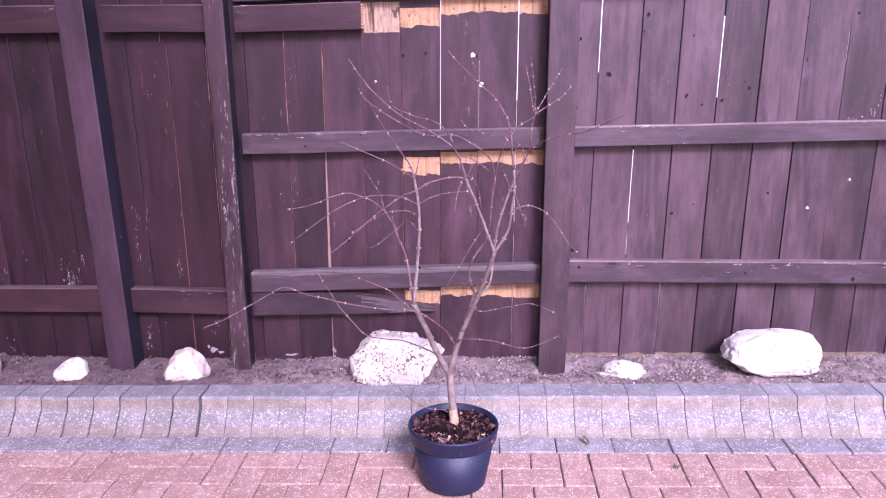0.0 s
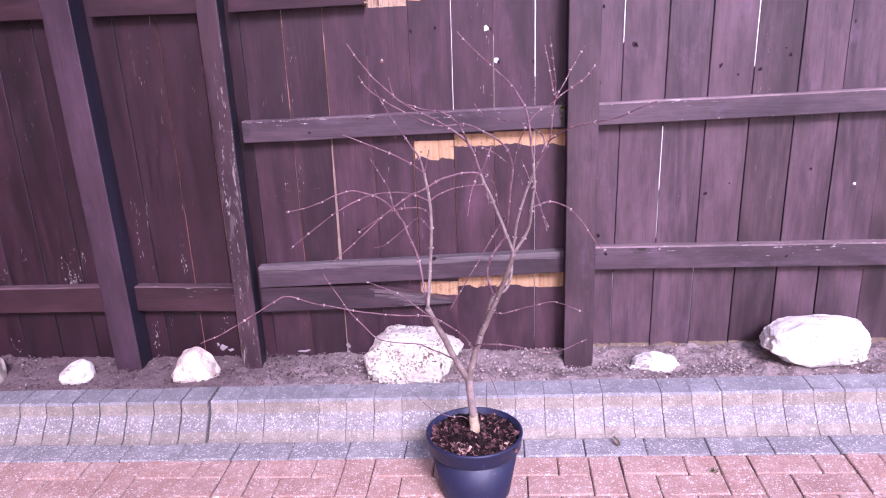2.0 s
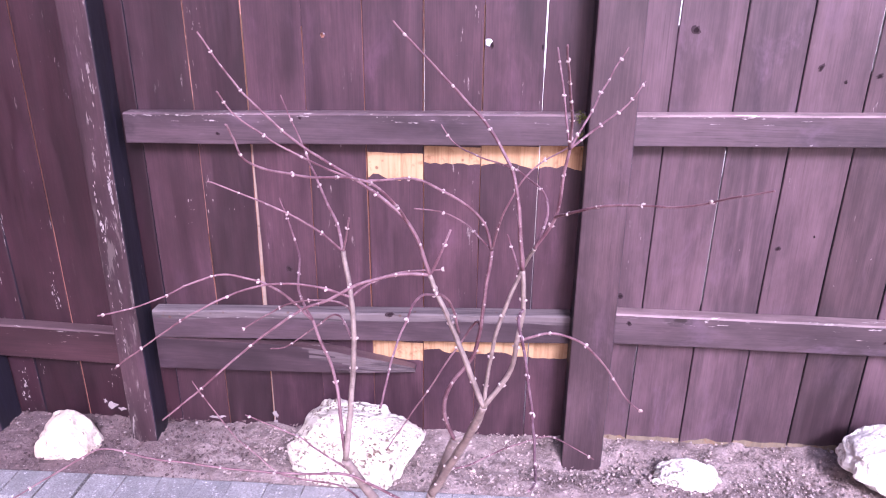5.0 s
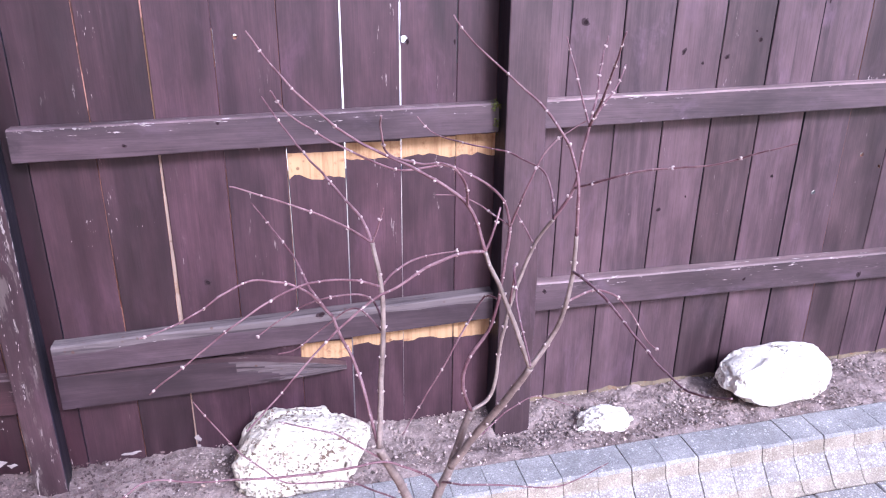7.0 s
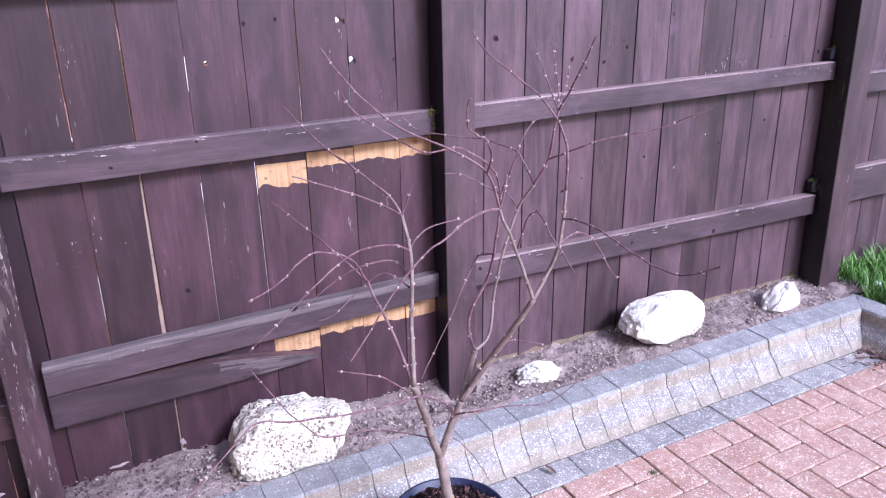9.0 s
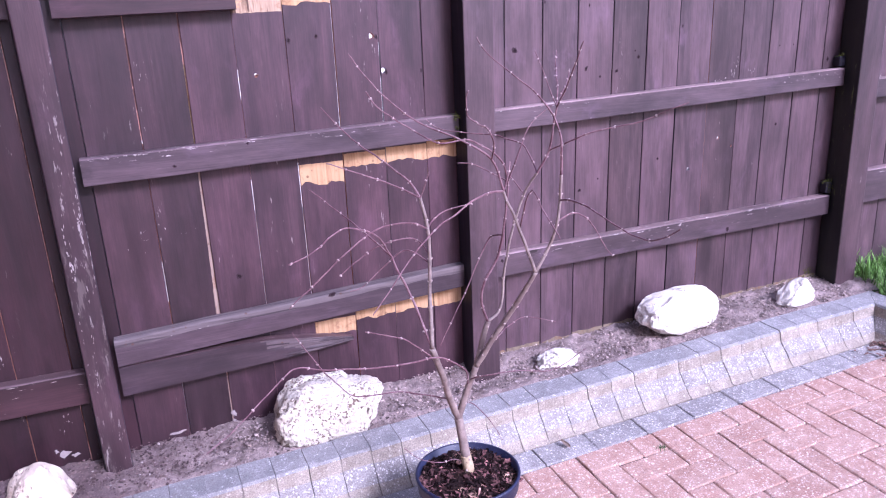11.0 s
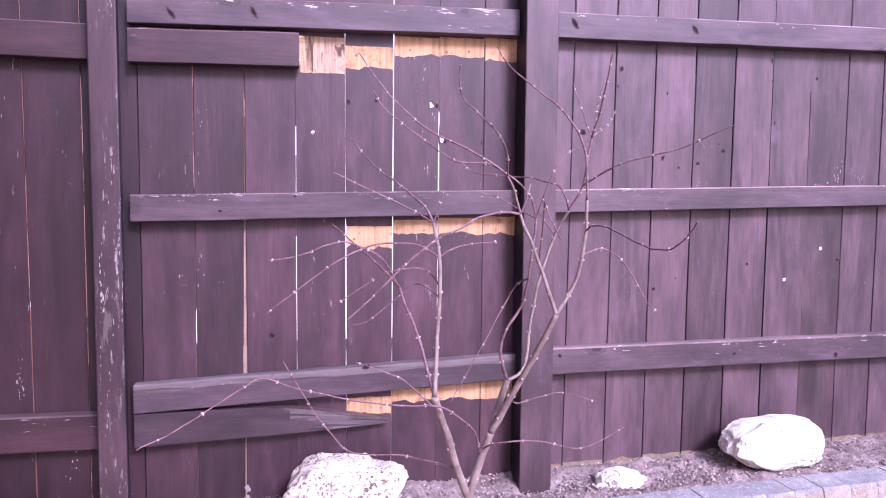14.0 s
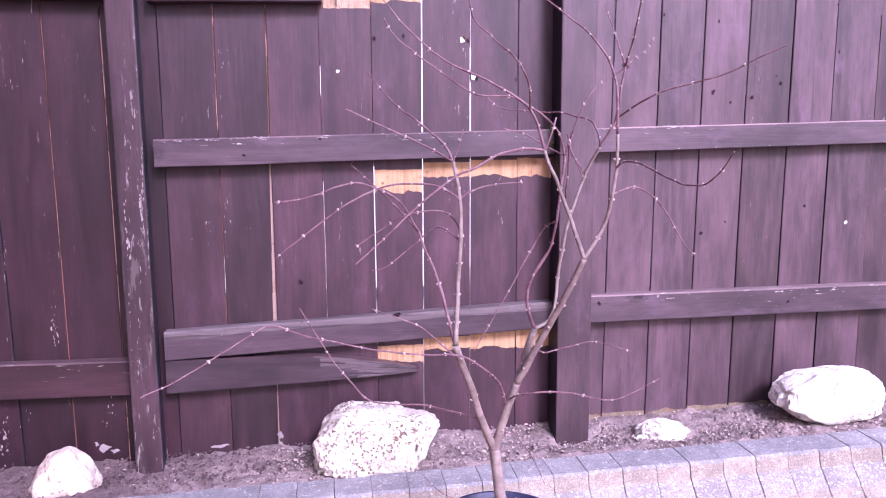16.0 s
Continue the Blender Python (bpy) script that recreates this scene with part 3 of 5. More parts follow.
def board_mesh(left, right, centre, z0, z1, bare, rng, bevel=0.0016):
    """A board between two joints; bare: rows of (low, high, ragged, material) where the stain is gone."""
    bm = bmesh.new()
    thick, cols = 0.021, 10
    at_left, at_right = sides_of(left, right, centre)
    levels = []
    for low, high, ragged, index in sorted(bare):
        a, b = rng.uniform(0, 90), rng.uniform(0, 90)
        levels.append((lambda u, z=low, a=a, r=ragged: z + r * noise.noise((u * 3.1, a, 0)) + 0.5 * r * noise.noise((u * 9, a, 5)) + 0.25 * r * noise.noise((u * 25, a, 7)), index))
        rip = 0.003 if low > 0.06 else 1.1 * ragged
        levels.append((lambda u, z=high, b=b, r=rip: z + r * (noise.noise((u * 3, b, 0)) + 0.5 * noise.noise((u * 13, b, 0)) + 0.4 * noise.noise((u * 37, b, 2))), 0))
    levels += [(lambda u, z=z: z, 0) for z in board_heights(left, right, z0, z1, [row[:2] for row in bare])]
    levels.sort(key=lambda row: row[0](0.5))
    wave = rng.uniform(0, 90)
    span = at_right(0.8)[0] - at_left(0.8)[0]

    def point(u, z, y):
        (xl, sl), (xr, sr) = at_left(z), at_right(z)
        stray = 0.0008 * noise.noise((z * 3.7, wave + (40 if u > 0.5 else 0), 0)) if u < 0.05 or u > 0.95 else 0.0
        return bm.verts.new((xl + (xr - xl) * u + (sl + (sr - sl) * u) * y / thick + stray, y, z))

    rows = []
    us = [0.0, bevel / span] + [k / cols for k in range(1, cols)] + [1 - bevel / span, 1.0]
    for level, index in levels:
        rows.append([point(u, level(u), bevel if u in (0.0, 1.0) else 0.0) for u in us])
    for (low, high), (_, index) in zip(zip(rows, rows[1:]), levels):
        for k in range(len(low) - 1):
            bm.faces.new((low[k], low[k + 1], high[k + 1], high[k])).material_index = index
    back = [[point(0, level(0), thick), point(1, level(1), thick)] for level, _ in levels]
    for n in range(len(rows) - 1):
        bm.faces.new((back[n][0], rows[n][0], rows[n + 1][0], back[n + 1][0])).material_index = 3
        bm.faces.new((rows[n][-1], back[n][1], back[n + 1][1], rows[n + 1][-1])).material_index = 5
        bm.faces.new((back[n][1], back[n][0], back[n + 1][0], back[n + 1][1]))
    bm.faces.new([*back[0], *rows[0][::-1]])
    bm.faces.new([*rows[-1], *back[-1][::-1]])
    return bm


def pierced_board_mesh(left, right, centre, z0, z1, bare, rng, holes):
    """The same board with knot holes (x, z, radius, run aside, run up) through it."""
    at_left, at_right = sides_of(left, right, centre)
    thick = 0.021
    rows = []
    for low, high, ragged, index in sorted(bare):
        a = rng.uniform(0, 90)
        rows.append((lambda u, z=low, a=a, r=ragged: z + r * noise.noise((u * 3.1, a, 0)) + 0.5 * r * noise.noise((u * 9, a, 5)), index))
        rows.append((lambda u, z=high: z, 0))
    us = [k / 10 for k in range(11)]
    flat, edges = [], []

    def loop(points, closed):
        start = len(flat)
        flat.extend(Vector(p) for p in points)
        edges.extend((start + n, start + n + 1) for n in range(len(points) - 1))
        if closed:
            edges.append((start + len(points) - 1, start))

    heights = board_heights(left, right, z0, z1, [row[:2] for row in bare])
    loop([(at_left(z)[0], z) for z in heights] + [(at_right(z)[0], z) for z in reversed(heights)], True)
    for level, _ in rows:
        line = []
        for u in us:
            z = level(u)
            xl, xr = at_left(z)[0], at_right(z)[0]
            line.append((xl + (xr - xl) * (0.002 + 0.996 * u), z))
        loop(line, False)
    for x, z, r, _, _ in holes:
        loop([(x + r * rng.uniform(0.75, 1.15) * math.cos(math.tau * k / 12), z + r * rng.uniform(0.85, 1.3) * math.sin(math.tau * k / 12)) for k in range(12)], True)
    points, _, triangles, *_ = geometry.delaunay_2d_cdt(flat, edges, [], 1, 1e-5)
    bm = bmesh.new()
    front, back = [], []
    for p in points:
        (xl, sl), (xr, sr) = at_left(p.y), at_right(p.y)
        u = (p.x - xl) / (xr - xl)
        front.append(bm.verts.new((p.x, 0, p.y)))
        aside, up = sl + (sr - sl) * u, 0.0
        for x, z, r, run_x, run_z in holes:
            if (p.x - x) ** 2 + (p.y - z) ** 2 < (1.5 * r) ** 2:
                aside, up = run_x, run_z
        back.append(bm.verts.new((p.x + aside, thick, p.y + up)))
    rims = {}
    for t in triangles:
        c = sum((points[k] for k in t), Vector((0, 0))) / len(t)
        if any((c.x - x) ** 2 + (c.y - z) ** 2 < (0.8 * r) ** 2 for x, z, r, _, _ in holes):
            continue
        xl, xr = at_left(c.y)[0], at_right(c.y)[0]
        if not xl < c.x < xr:
            continue
        index = 0
        for level, kind in rows:
            if c.y > level((c.x - xl) / (xr - xl)):
                index = kind
        bm.faces.new([front[k] for k in t]).material_index = index
        bm.faces.new([back[k] for k in reversed(t)])
        for a, c2 in zip(t, [*t[1:], t[0]]):
            if (c2, a) in rims:
                del rims[(c2, a)]
            else:
                rims[(a, c2)] = True
    for a, c2 in rims:
        bm.faces.new((front[c2], front[a], back[a], back[c2])).material_index = 3
    bmesh.ops.recalc_face_normals(bm, faces=bm.faces)
    return bm


# joints between boards: place at 0.8 m, lean, gap in mm, slant to the back in mm, and stretches (low, high, gap, slant) that differ
JOINTS = [
    (-2.53, -0.02, 4.2, 4, ()), (-2.38, -0.02, 4.2, 4, ()), (-2.23, -0.02, 4.2, 4, ()), (-2.06, -0.018, 4.2, 4, ()), (-1.908, -0.015, 4.2, 4, ()), (-1.758, -0.015, 4.2, 4, ()), (-1.610, -0.020, 4.2, 4, ()), (-1.460, -0.02, 4.2, 4, ()),
    (-1.315, -0.02, 4.2, 4, ()), (-1.160, -0.022, 4.2, 4, ()),
    (-1.012, -0.010, 2.4, -5, ((0.10, 0.72, 2.0, 4),)), (-0.866, -0.006, 2.4, -5, ()),
    (-0.721, -0.005, 2.2, 5, ()), (-0.574, -0.003, 1.8, 5, ((1.06, 1.79, 2.6, 0), (0.58, 0.71, 2.4, -1), (0.12, 0.32, 1.8, -1))),
    (-0.436, 0.003, 4.0, 0, ((1.03, 1.79, 3.0, 0), (0.86, 0.97, 6.0, 0), (0.72, 0.86, 7.5, 0), (0.60, 0.72, 9.0, 0), (0.50, 0.60, 11.5, 0))),
    (-0.289, -0.002, 0.5, 1, ((1.16, 1.245, 3.2, 1), (1.05, 1.16, 1.6, 1), (0.52, 0.92, 2.5, 1.2))), (-0.144, -0.003, 0.8, 2, ((1.05, 1.40, 1.0, 2), (0.45, 0.96, 3.0, 2))),
    (-0.003, 0.004, 2.6, 1.6, ((1.04, 1.79, 4.2, 1.2), (0.5, 0.97, 3.0, 2))), (0.137, 0.004, 1.2, 3, ((1.05, 1.30, 4.0, 3), (0.66, 0.97, 2.2, 3))), (0.277, 0.004, 1.2, 0.4, ((1.16, 1.79, 3.6, 0.4), (0.10, 0.45, 2.0, 0.6))),
    (0.420, 0.013, 3, -4, ()), (0.561, 0.0145, 1.8, -4, ((1.26, 1.79, 3.6, 2.6), (0.10, 0.46, 2.4, 2.4))), (0.704, 0.0145, 3.4, -4, ((0.585, 0.98, 3.2, 3.6),)), (0.842, 0.0155, 3.0, -4, ((0.10, 0.48, 2.4, 4.4),)), (0.984, 0.016, 3.4, -4, ((1.17, 1.45, 3.4, 6.0),)),
    (1.128, 0.016, 3.6, -4, ()), (1.270, 0.014, 4.0, -4, ((1.07, 1.79, 0.5, -4),)), (1.417, 0.012, 1.0, -4, ((1.07, 1.29, 3.0, -4), (1.29, 1.41, 4.0, 6), (0.1, 0.50, 2.6, -4))), (1.562, 0.013, 3.8, -4, ()), (1.703, 0.014, 3.8, -4, ()),
    (1.846, 0.014, 3.8, -4, ()), (1.990, 0.014, 3.8, -4, ()), (2.135, 0.01, 2.6, -4, ()), (2.28, 0, 2.6, -4, ()), (2.42, 0, 3, -4, ()), (2.56, 0, 3, -4, ()), (2.70, 0, 3, -4, ()), (2.85, 0, 3, -4, ()), (2.99, 0, 3, -4, ()), (3.13, 0, 3, -4, ()),
]
BARE_ZONES = {
    -0.289: [(1.401, 1.506, 0.006, 2)],
    -0.144: [(0.380, 0.432, 0.014, 1), (0.886, 0.952, 0.022, 1), (1.420, 1.485, 0.012, 1)],
    -0.003: [(0.414, 0.452, 0.014, 1), (0.931, 0.972, 0.014, 1), (1.464, 1.52, 0.014, 1)],
    0.137: [(0.413, 0.462, 0.012, 1), (0.930, 0.978, 0.014, 1), (1.467, 1.525, 0.012, 1)],
    0.277: [(0.410, 0.465, 0.012, 1), (0.928, 0.983, 0.012, 1), (1.465, 1.53, 0.014, 1)],
}
# knot holes: x, z, radius, and how far they run aside and up on their way through
KNOT_HOLES = {-0.289: [(-0.24, 1.227, 0.0065, 0, 0.006)], -0.003: [(0.117, 1.321, 0.0105, 0, 0)], 0.137: [(0.150, 1.216, 0.010, 0, 0)], 1.270: [(1.347, 0.771, 0.0075, 0.013, 0)], 1.417: [(1.484, 0.877, 0.0070, 0.014, 0), (1.551, 0.839, 0.005, 0.014, 0)]}
RAW_JOINTS = (-1.012, -0.866, -0.574, -0.436, -0.289, -0.144, -0.003, 1.417)
rng = random.Random(5)
for left, right in zip(JOINTS, JOINTS[1:]):
    x0 = left[0]
    centre = (x0 + right[0]) / 2
    foot = bed_level(centre, 2.74)
    bare = list(BARE_ZONES.get(x0, []))
    if 0.4 < x0 < 2.1:
        bare.append((0.05, foot + rng.uniform(0.010, 0.020), 0.008, 4))
    top = 1.78 + rng.uniform(-0.006, 0.006)
    if x0 in KNOT_HOLES:
        bm = pierced_board_mesh(left, right, centre, 0.04, top, bare, rng, [(x - centre, *rest) for x, *rest in KNOT_HOLES[x0]])
    else:
        bm = board_mesh(left, right, centre, 0.04, top, bare, rng)
    # boards darken in steps to the left, where less light falls
    stain = BOARD_SHADED_MOST if x0 < -1.2 else BOARD_SHADED if x0 < -0.8 else BOARD_HALF_SHADED if x0 < -0.5 else BOARD if x0 < 0.41 else BOARD_BROWN if x0 in (0.984, 1.417) else BOARD_FADED
    # edges without raw wood are coloured as shaded, so that joints look dark
    ob = part("board", bm, [stain, BARE, BARE_STREAKED if x0 == -0.289 else BARE_GREY, EDGE if x0 in RAW_JOINTS else SHADED_DARK_WOOD, FOOT, EDGE if right[0] in RAW_JOINTS else SHADED_DARK_WOOD], fence)
    ob.location = (centre, rng.uniform(-0.0006, 0.0006), 0)


def knot_mesh(wide, high, rng):
    """A dark knot standing a hair proud of the board, with a paler rim of crowded grain."""
    bm, count = bmesh.new(), 14
    rings = []
    for size, lift in ((1.0, 0.0), (0.6, -0.0003), (0.3, -0.0002)):
        rings.append([bm.verts.new((wide * size * rng.uniform(0.55, 1.05) * math.cos(math.tau * k / count), lift, high * size * rng.uniform(0.6, 1.15) * math.sin(math.tau * k / count))) for k in range(count)])
    heart = bm.verts.new((0, 0.0004, 0))
    for n, (a, b) in enumerate(zip(rings, rings[1:])):
        for k in range(count):
            bm.faces.new((a[k], b[k], b[(k + 1) % count], a[(k + 1) % count])).material_index = n
    for k in range(count):
        bm.faces.new((rings[2][k], heart, rings[2][(k + 1) % count])).material_index = 1
    bmesh.ops.recalc_face_normals(bm, faces=bm.faces)
    return bm


# knots: x, z, half width and half height in mm, turn
for x, z, wide, high, turn in (
        (0.732, 1.455, 8, 11, 10), (0.893, 1.384, 4, 6, 0), (0.883, 1.176, 7, 11, 30), (0.940, 1.145, 5, 5, 0), (1.100, 1.203, 8, 9, 20), (1.008, 1.160, 7, 9, 60), (1.272, 1.506, 4, 11, 0), (1.277, 1.440, 4, 7, 0), (1.289, 1.300, 4, 7, 0),
        (1.445, 1.455, 7, 7, 0), (1.775, 1.392, 5, 8, 30), (1.759, 1.208, 3, 4, 0), (1.830, 1.208, 3, 4, 0), (0.500, 1.375, 6, 9, 0), (0.605, 1.251, 13, 12, 20), (0.938, 0.782, 4, 4, 0), (0.860, 0.748, 7, 9, 40),
        (1.201, 0.827, 7, 6, 0), (1.772, 0.905, 6, 6, 0), (-0.136, 1.320, 7, 9, 0), (-0.054, 1.328, 7, 8, 0), (0.490, 1.133, 9, 9, 0), (0.500, 0.601, 10, 9, 30), (0.157, 1.211, 6, 9, 0), (0.272, 1.209, 4, 9, 0), (2.018, 1.142, 8, 10, 0), (0.132, 1.317, 6, 9, 0),
        (1.085, 1.225, 5, 3, 0), (0.72, 1.40, 4, 6, 0), (-0.36, 0.63, 11, 9, 30)):
    ob = part("knot", knot_mesh(wide / 1000, high / 1000, rng), [KNOT_RIM, KNOT], fence)
    ob.matrix_local = pose(x, -0.0008, z, 0, turn, 0)
for x, z, wide, high, turn in ((-0.625, 1.539, 8, 22, -35), (-0.404, 1.555, 8, 20, -30), (0.555, 1.578, 8, 19, -35), (0.962, 1.582, 8, 20, -35), (-0.293, 1.040, 5, 4, 0), (-0.501, 0.996, 7, 5, 0), (-0.085, 0.535, 16, 8, -20), (1.522, 0.516, 9, 10, 0), (0.522, 0.547, 8, 7, 0), (1.134, 0.533, 8, 5, -30)):
    ob = part("knot", knot_mesh(wide / 1000, high / 1000, rng), [KNOT_RIM, KNOT], fence)
    ob.matrix_local = pose(x, Y_RAIL - Y_BOARD - 0.0012, z, 0, turn, 0)


# raw tongues that show in the open joints
for x, lean, z0, z1, skin in ((-1.012, -0.010, 0.74, 1.78, TONGUE), (-0.866, -0.006, 0.12, 1.78, TONGUE), (-0.574, -0.003, 1.07, 1.78, TONGUE), (-0.436, 0.003, 1.27, 1.78, TONGUE)):
    bm = block(-0.006, 0.006, 0.0115 if x < -0.8 else 0.0045, 0.017, z0, z1, 0)
    for v in bm.verts:
        v.co.x += lean * (v.co.z - 0.8)
    part("tongue", bm, skin, fence, "raw pinkish tongue in an open joint").location.x = x
# a raw strip that shows in the widest joint
part("strip", block(-0.4455, -0.4265, 0.0055, 0.012, 0.12, 1.02, 0.001), BARE_GREY, fence, "raw wood strip behind a wide joint")
part("strip", block(-0.4445, -0.4255, 0.0075, 0.014, 1.03, 1.27, 0.001), BARE_GREEN, fence, "damp greenish strip behind a wide joint")


def rail_mesh(x0, x1, low0, high0, low1, high1, y0, y1, seed):
    """A rail from x0 to x1; its low and high edge at both ends."""
    bm, steps = bmesh.new(), max(6, int((x1 - x0) / 0.05))
    r = 0.004
    rings = []
    for n in range(steps + 1):
        k = n / steps
        x = x0 + (x1 - x0) * k
        low, high = low0 + (low1 - low0) * k, high0 + (high1 - high0) * k
        low += 0.0016 * noise.noise((x * 5, seed, 0))
        high += 0.0016 * noise.noise((x * 5, seed, 9)) + 0.0008 * noise.noise((x * 30, seed, 2))
        front = y0 + 0.001 * noise.noise((x * 3, seed, 4))
        rings.append([bm.verts.new((x, *yz)) for yz in ((front, low + 0.0015), (front, high - 0.022 - 0.009 * noise.noise((x * 7, seed, 5))), (front, high - r), (front + r, high), (y1, high), (y1, low), (front + 0.0015, low))])
    for a, b in zip(rings, rings[1:]):
        for k in range(7):
            f = bm.faces.new((a[k], b[k], b[(k + 1) % 7], a[(k + 1) % 7]))
            f.material_index = (0, 2, 1, 1, 0, 0, 0)[k]
    bm.faces.new(rings[0])
    bm.faces.new(rings[-1][::-1])
    bmesh.ops.recalc_face_normals(bm, faces=bm.faces)
    return bm


R0, R1 = Y_RAIL - Y_BOARD, -0.002
POST_SPANS = {"left": (-1.323, -1.219), "old": (-0.817, -0.743), "middle": (0.377, 0.480), "right": (2.077, 2.191)}


def rail(*spans, label="", materials=(RAIL, RAIL_TOP, RAIL_FLAKED)):
    x0, x1, low0, high0, low1, high1, seed = spans
    return part("rail", rail_mesh(x0, x1, low0, high0, low1, high1, R0, R1, seed), list(materials), fence, label)


rail(-2.6, -1.334, 1.400, 1.500, 1.406, 1.502, 1, materials=(RAIL_OLD, RAIL_OLD_TOP, RAIL_OLD))
rail(-2.6, -1.334, 0.315, 0.415, 0.331, 0.432, 2, materials=(RAIL_OLD, RAIL_OLD_TOP, RAIL_OLD))
rail(-1.230, -0.823, 1.406, 1.502, 1.405, 1.500, 3, label="reddish weathered short rail", materials=(RAIL_OLD, RAIL_OLD_TOP, RAIL_OLD))
rail(-1.230, -0.823, 0.334, 0.432, 0.330, 0.429, 4, materials=(RAIL_OLD, RAIL_OLD_TOP, RAIL_OLD))
rail(-0.739, 0.377, 1.508, 1.586, 1.532, 1.610, 5, materials=(RAIL_DARK, RAIL_DARK_TOP, RAIL_DARK_FLAKED))
rail(-0.739, 0.377, 0.964, 1.040, 0.993, 1.066, 6, materials=(RAIL_DARK, RAIL_DARK_TOP, RAIL_DARK_FLAKED))
rail(-0.739, 0.377, 0.424, 0.506, 0.479, 0.557, 7, materials=(RAIL_DARK, FIBROUS, FIBROUS))
rail(-0.739, -0.279, 1.403, 1.494, 1.410, 1.506, 8, label="sawn-off old rail with splintered end", materials=(RAIL_OLD, RAIL_OLD_TOP, RAIL_OLD))
rail(0.478, 2.068, 1.533, 1.611, 1.555, 1.633, 9)
rail(0.478, 2.072, 0.996, 1.068, 1.038, 1.106, 10)
rail(0.478, 2.066, 0.488, 0.570, 0.503, 0.584, 11)
rail(2.186, 3.12, 0.972, 1.052, 0.98, 1.06, 12)
rail(2.186, 3.12, 0.523, 0.666, 0.54, 0.68, 13)
rail(2.186, 3.12, 1.53, 1.61, 1.54, 1.62, 14)

part("stub", block(-0.838, -0.8225, R0 + 0.006, -0.002, 0.968, 1.03, 0.003), RAIL_DARK, fence, "dark end of the rail beyond the old post")

# splinters of raw wood at the sawn end of the old top rail
for n in range(9):
    z = 1.418 + 0.0095 * n
    bm = bmesh.new()
    reach = rng.uniform(0.010, 0.028)
    vs = [bm.verts.new(p) for p in ((-0.281, R0 + 0.002, z - 0.004), (-0.281, R0 + 0.012, z), (-0.281, R0 + 0.002, z + 0.004), (-0.281 + reach, R0 + 0.006, z + rng.uniform(-0.003, 0.003)))]
    for q in ((0, 1, 3), (1, 2, 3), (2, 0, 3), (0, 2, 1)):
        bm.faces.new([vs[k] for k in q])
    part("splinter", bm, BARE, fence)

# the old low rail, broken off to a splintered tip
bm = bmesh.new()
steps, rings = 40, []
for n in range(steps + 1):
    k = n / steps
    x = -0.739 + 0.715 * k
    low = 0.330 + 0.026 * k
    high = 0.4225 + 0.004 * k
    tip = max(0.0, (k - 0.5) / 0.5)
    high -= 0.058 * tip ** 1.5 + 0.006 * tip * noise.noise((k * 30, 2, 1))
    high = max(high, low + 0.003)
    front = R0 + 0.018 * tip ** 2 + 0.003 * tip * noise.noise((k * 24, 7, 1))
    strips = [(front + 0.004 * tip * noise.noise((k * 9, s * 2.3, 3)), low + (high - low) * s / 14) for s in range(15)]
    rings.append([bm.verts.new((x, *yz)) for yz in (*strips, (R1, high), (R1, low))])
for n, (a, b) in enumerate(zip(rings, rings[1:])):
    for k in range(17):
        f = bm.faces.new((a[k], b[k], b[(k + 1) % 17], a[(k + 1) % 17]))
        f.material_index = (2 if n + 9 * noise.noise((n * 0.21, k * 0.9, 6)) + 3 * noise.noise((n * 0.9, k * 1.7, 2)) + 0.9 * (k - 7) > 27 else 0) if k < 14 else 1 if k == 14 else 0
bm.faces.new(rings[0])
bm.faces.new(rings[-1][::-1])
bmesh.ops.recalc_face_normals(bm, faces=bm.faces)
part("rail", bm, [RAIL_BROKEN, RAIL_OLD_TOP, SPLINTER], fence, "old low rail broken off to a grey splintered tip")

def post(span, material, top=1.81, low=0.03, label="", tilt=0.0, front=Y_POST, skew=0.0):
    x0, x1 = span
    bm = block(-(x1 - x0) / 2, (x1 - x0) / 2, front - Y_BOARD, -0.003, low, top, 0.004, 2)
    # side faces get the colour with their shade painted in
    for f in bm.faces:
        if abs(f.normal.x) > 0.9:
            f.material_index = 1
    for v in bm.verts:
        if v.co.y > -0.03:
            v.co.x += skew
    ob = part("post", bm, [material, SHADED_DARK_WOOD], fence, label)
    ob.matrix_local = pose((x0 + x1) / 2, 0, 0, 0, tilt, 0)
    return ob


post(POST_SPANS["left"], POST_SHADED, label="broad smooth dark brown post", tilt=-1.8)
post(POST_SPANS["old"], POST_WORN, label="narrow old post with peeling stain", tilt=-0.4, front=2.635, skew=-0.015)
post(POST_SPANS["middle"], POST, label="smooth dark brown post", tilt=0.15)
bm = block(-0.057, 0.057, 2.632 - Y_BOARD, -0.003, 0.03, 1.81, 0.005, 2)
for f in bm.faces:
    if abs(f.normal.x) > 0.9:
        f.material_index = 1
end_post = part("post", bm, [POST, MOSSY_SHADED_SIDE], fence, "broad brown post with a dark mossy side")
end_post.location.x = 2.134
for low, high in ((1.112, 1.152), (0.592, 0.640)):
    part("stub", block(2.046, 2.076, R0 + 0.004, -0.002, low, high, 0.004), SHADED_DARK_WOOD, fence, "dark mossy stub of an older rail")


# ---- kerb ----
PROFILE = [(0.003, -0.06), (0.003, -0.004), (0.016, 0.003), (0.029, 0.022), (0.034, 0.029), (0.068, 0.069), (0.071, 0.075), (0.076, 0.106), (0.083, 0.114), (0.178, 0.116), (KERB_DEPTH, 0.110), (KERB_DEPTH, -0.06)]


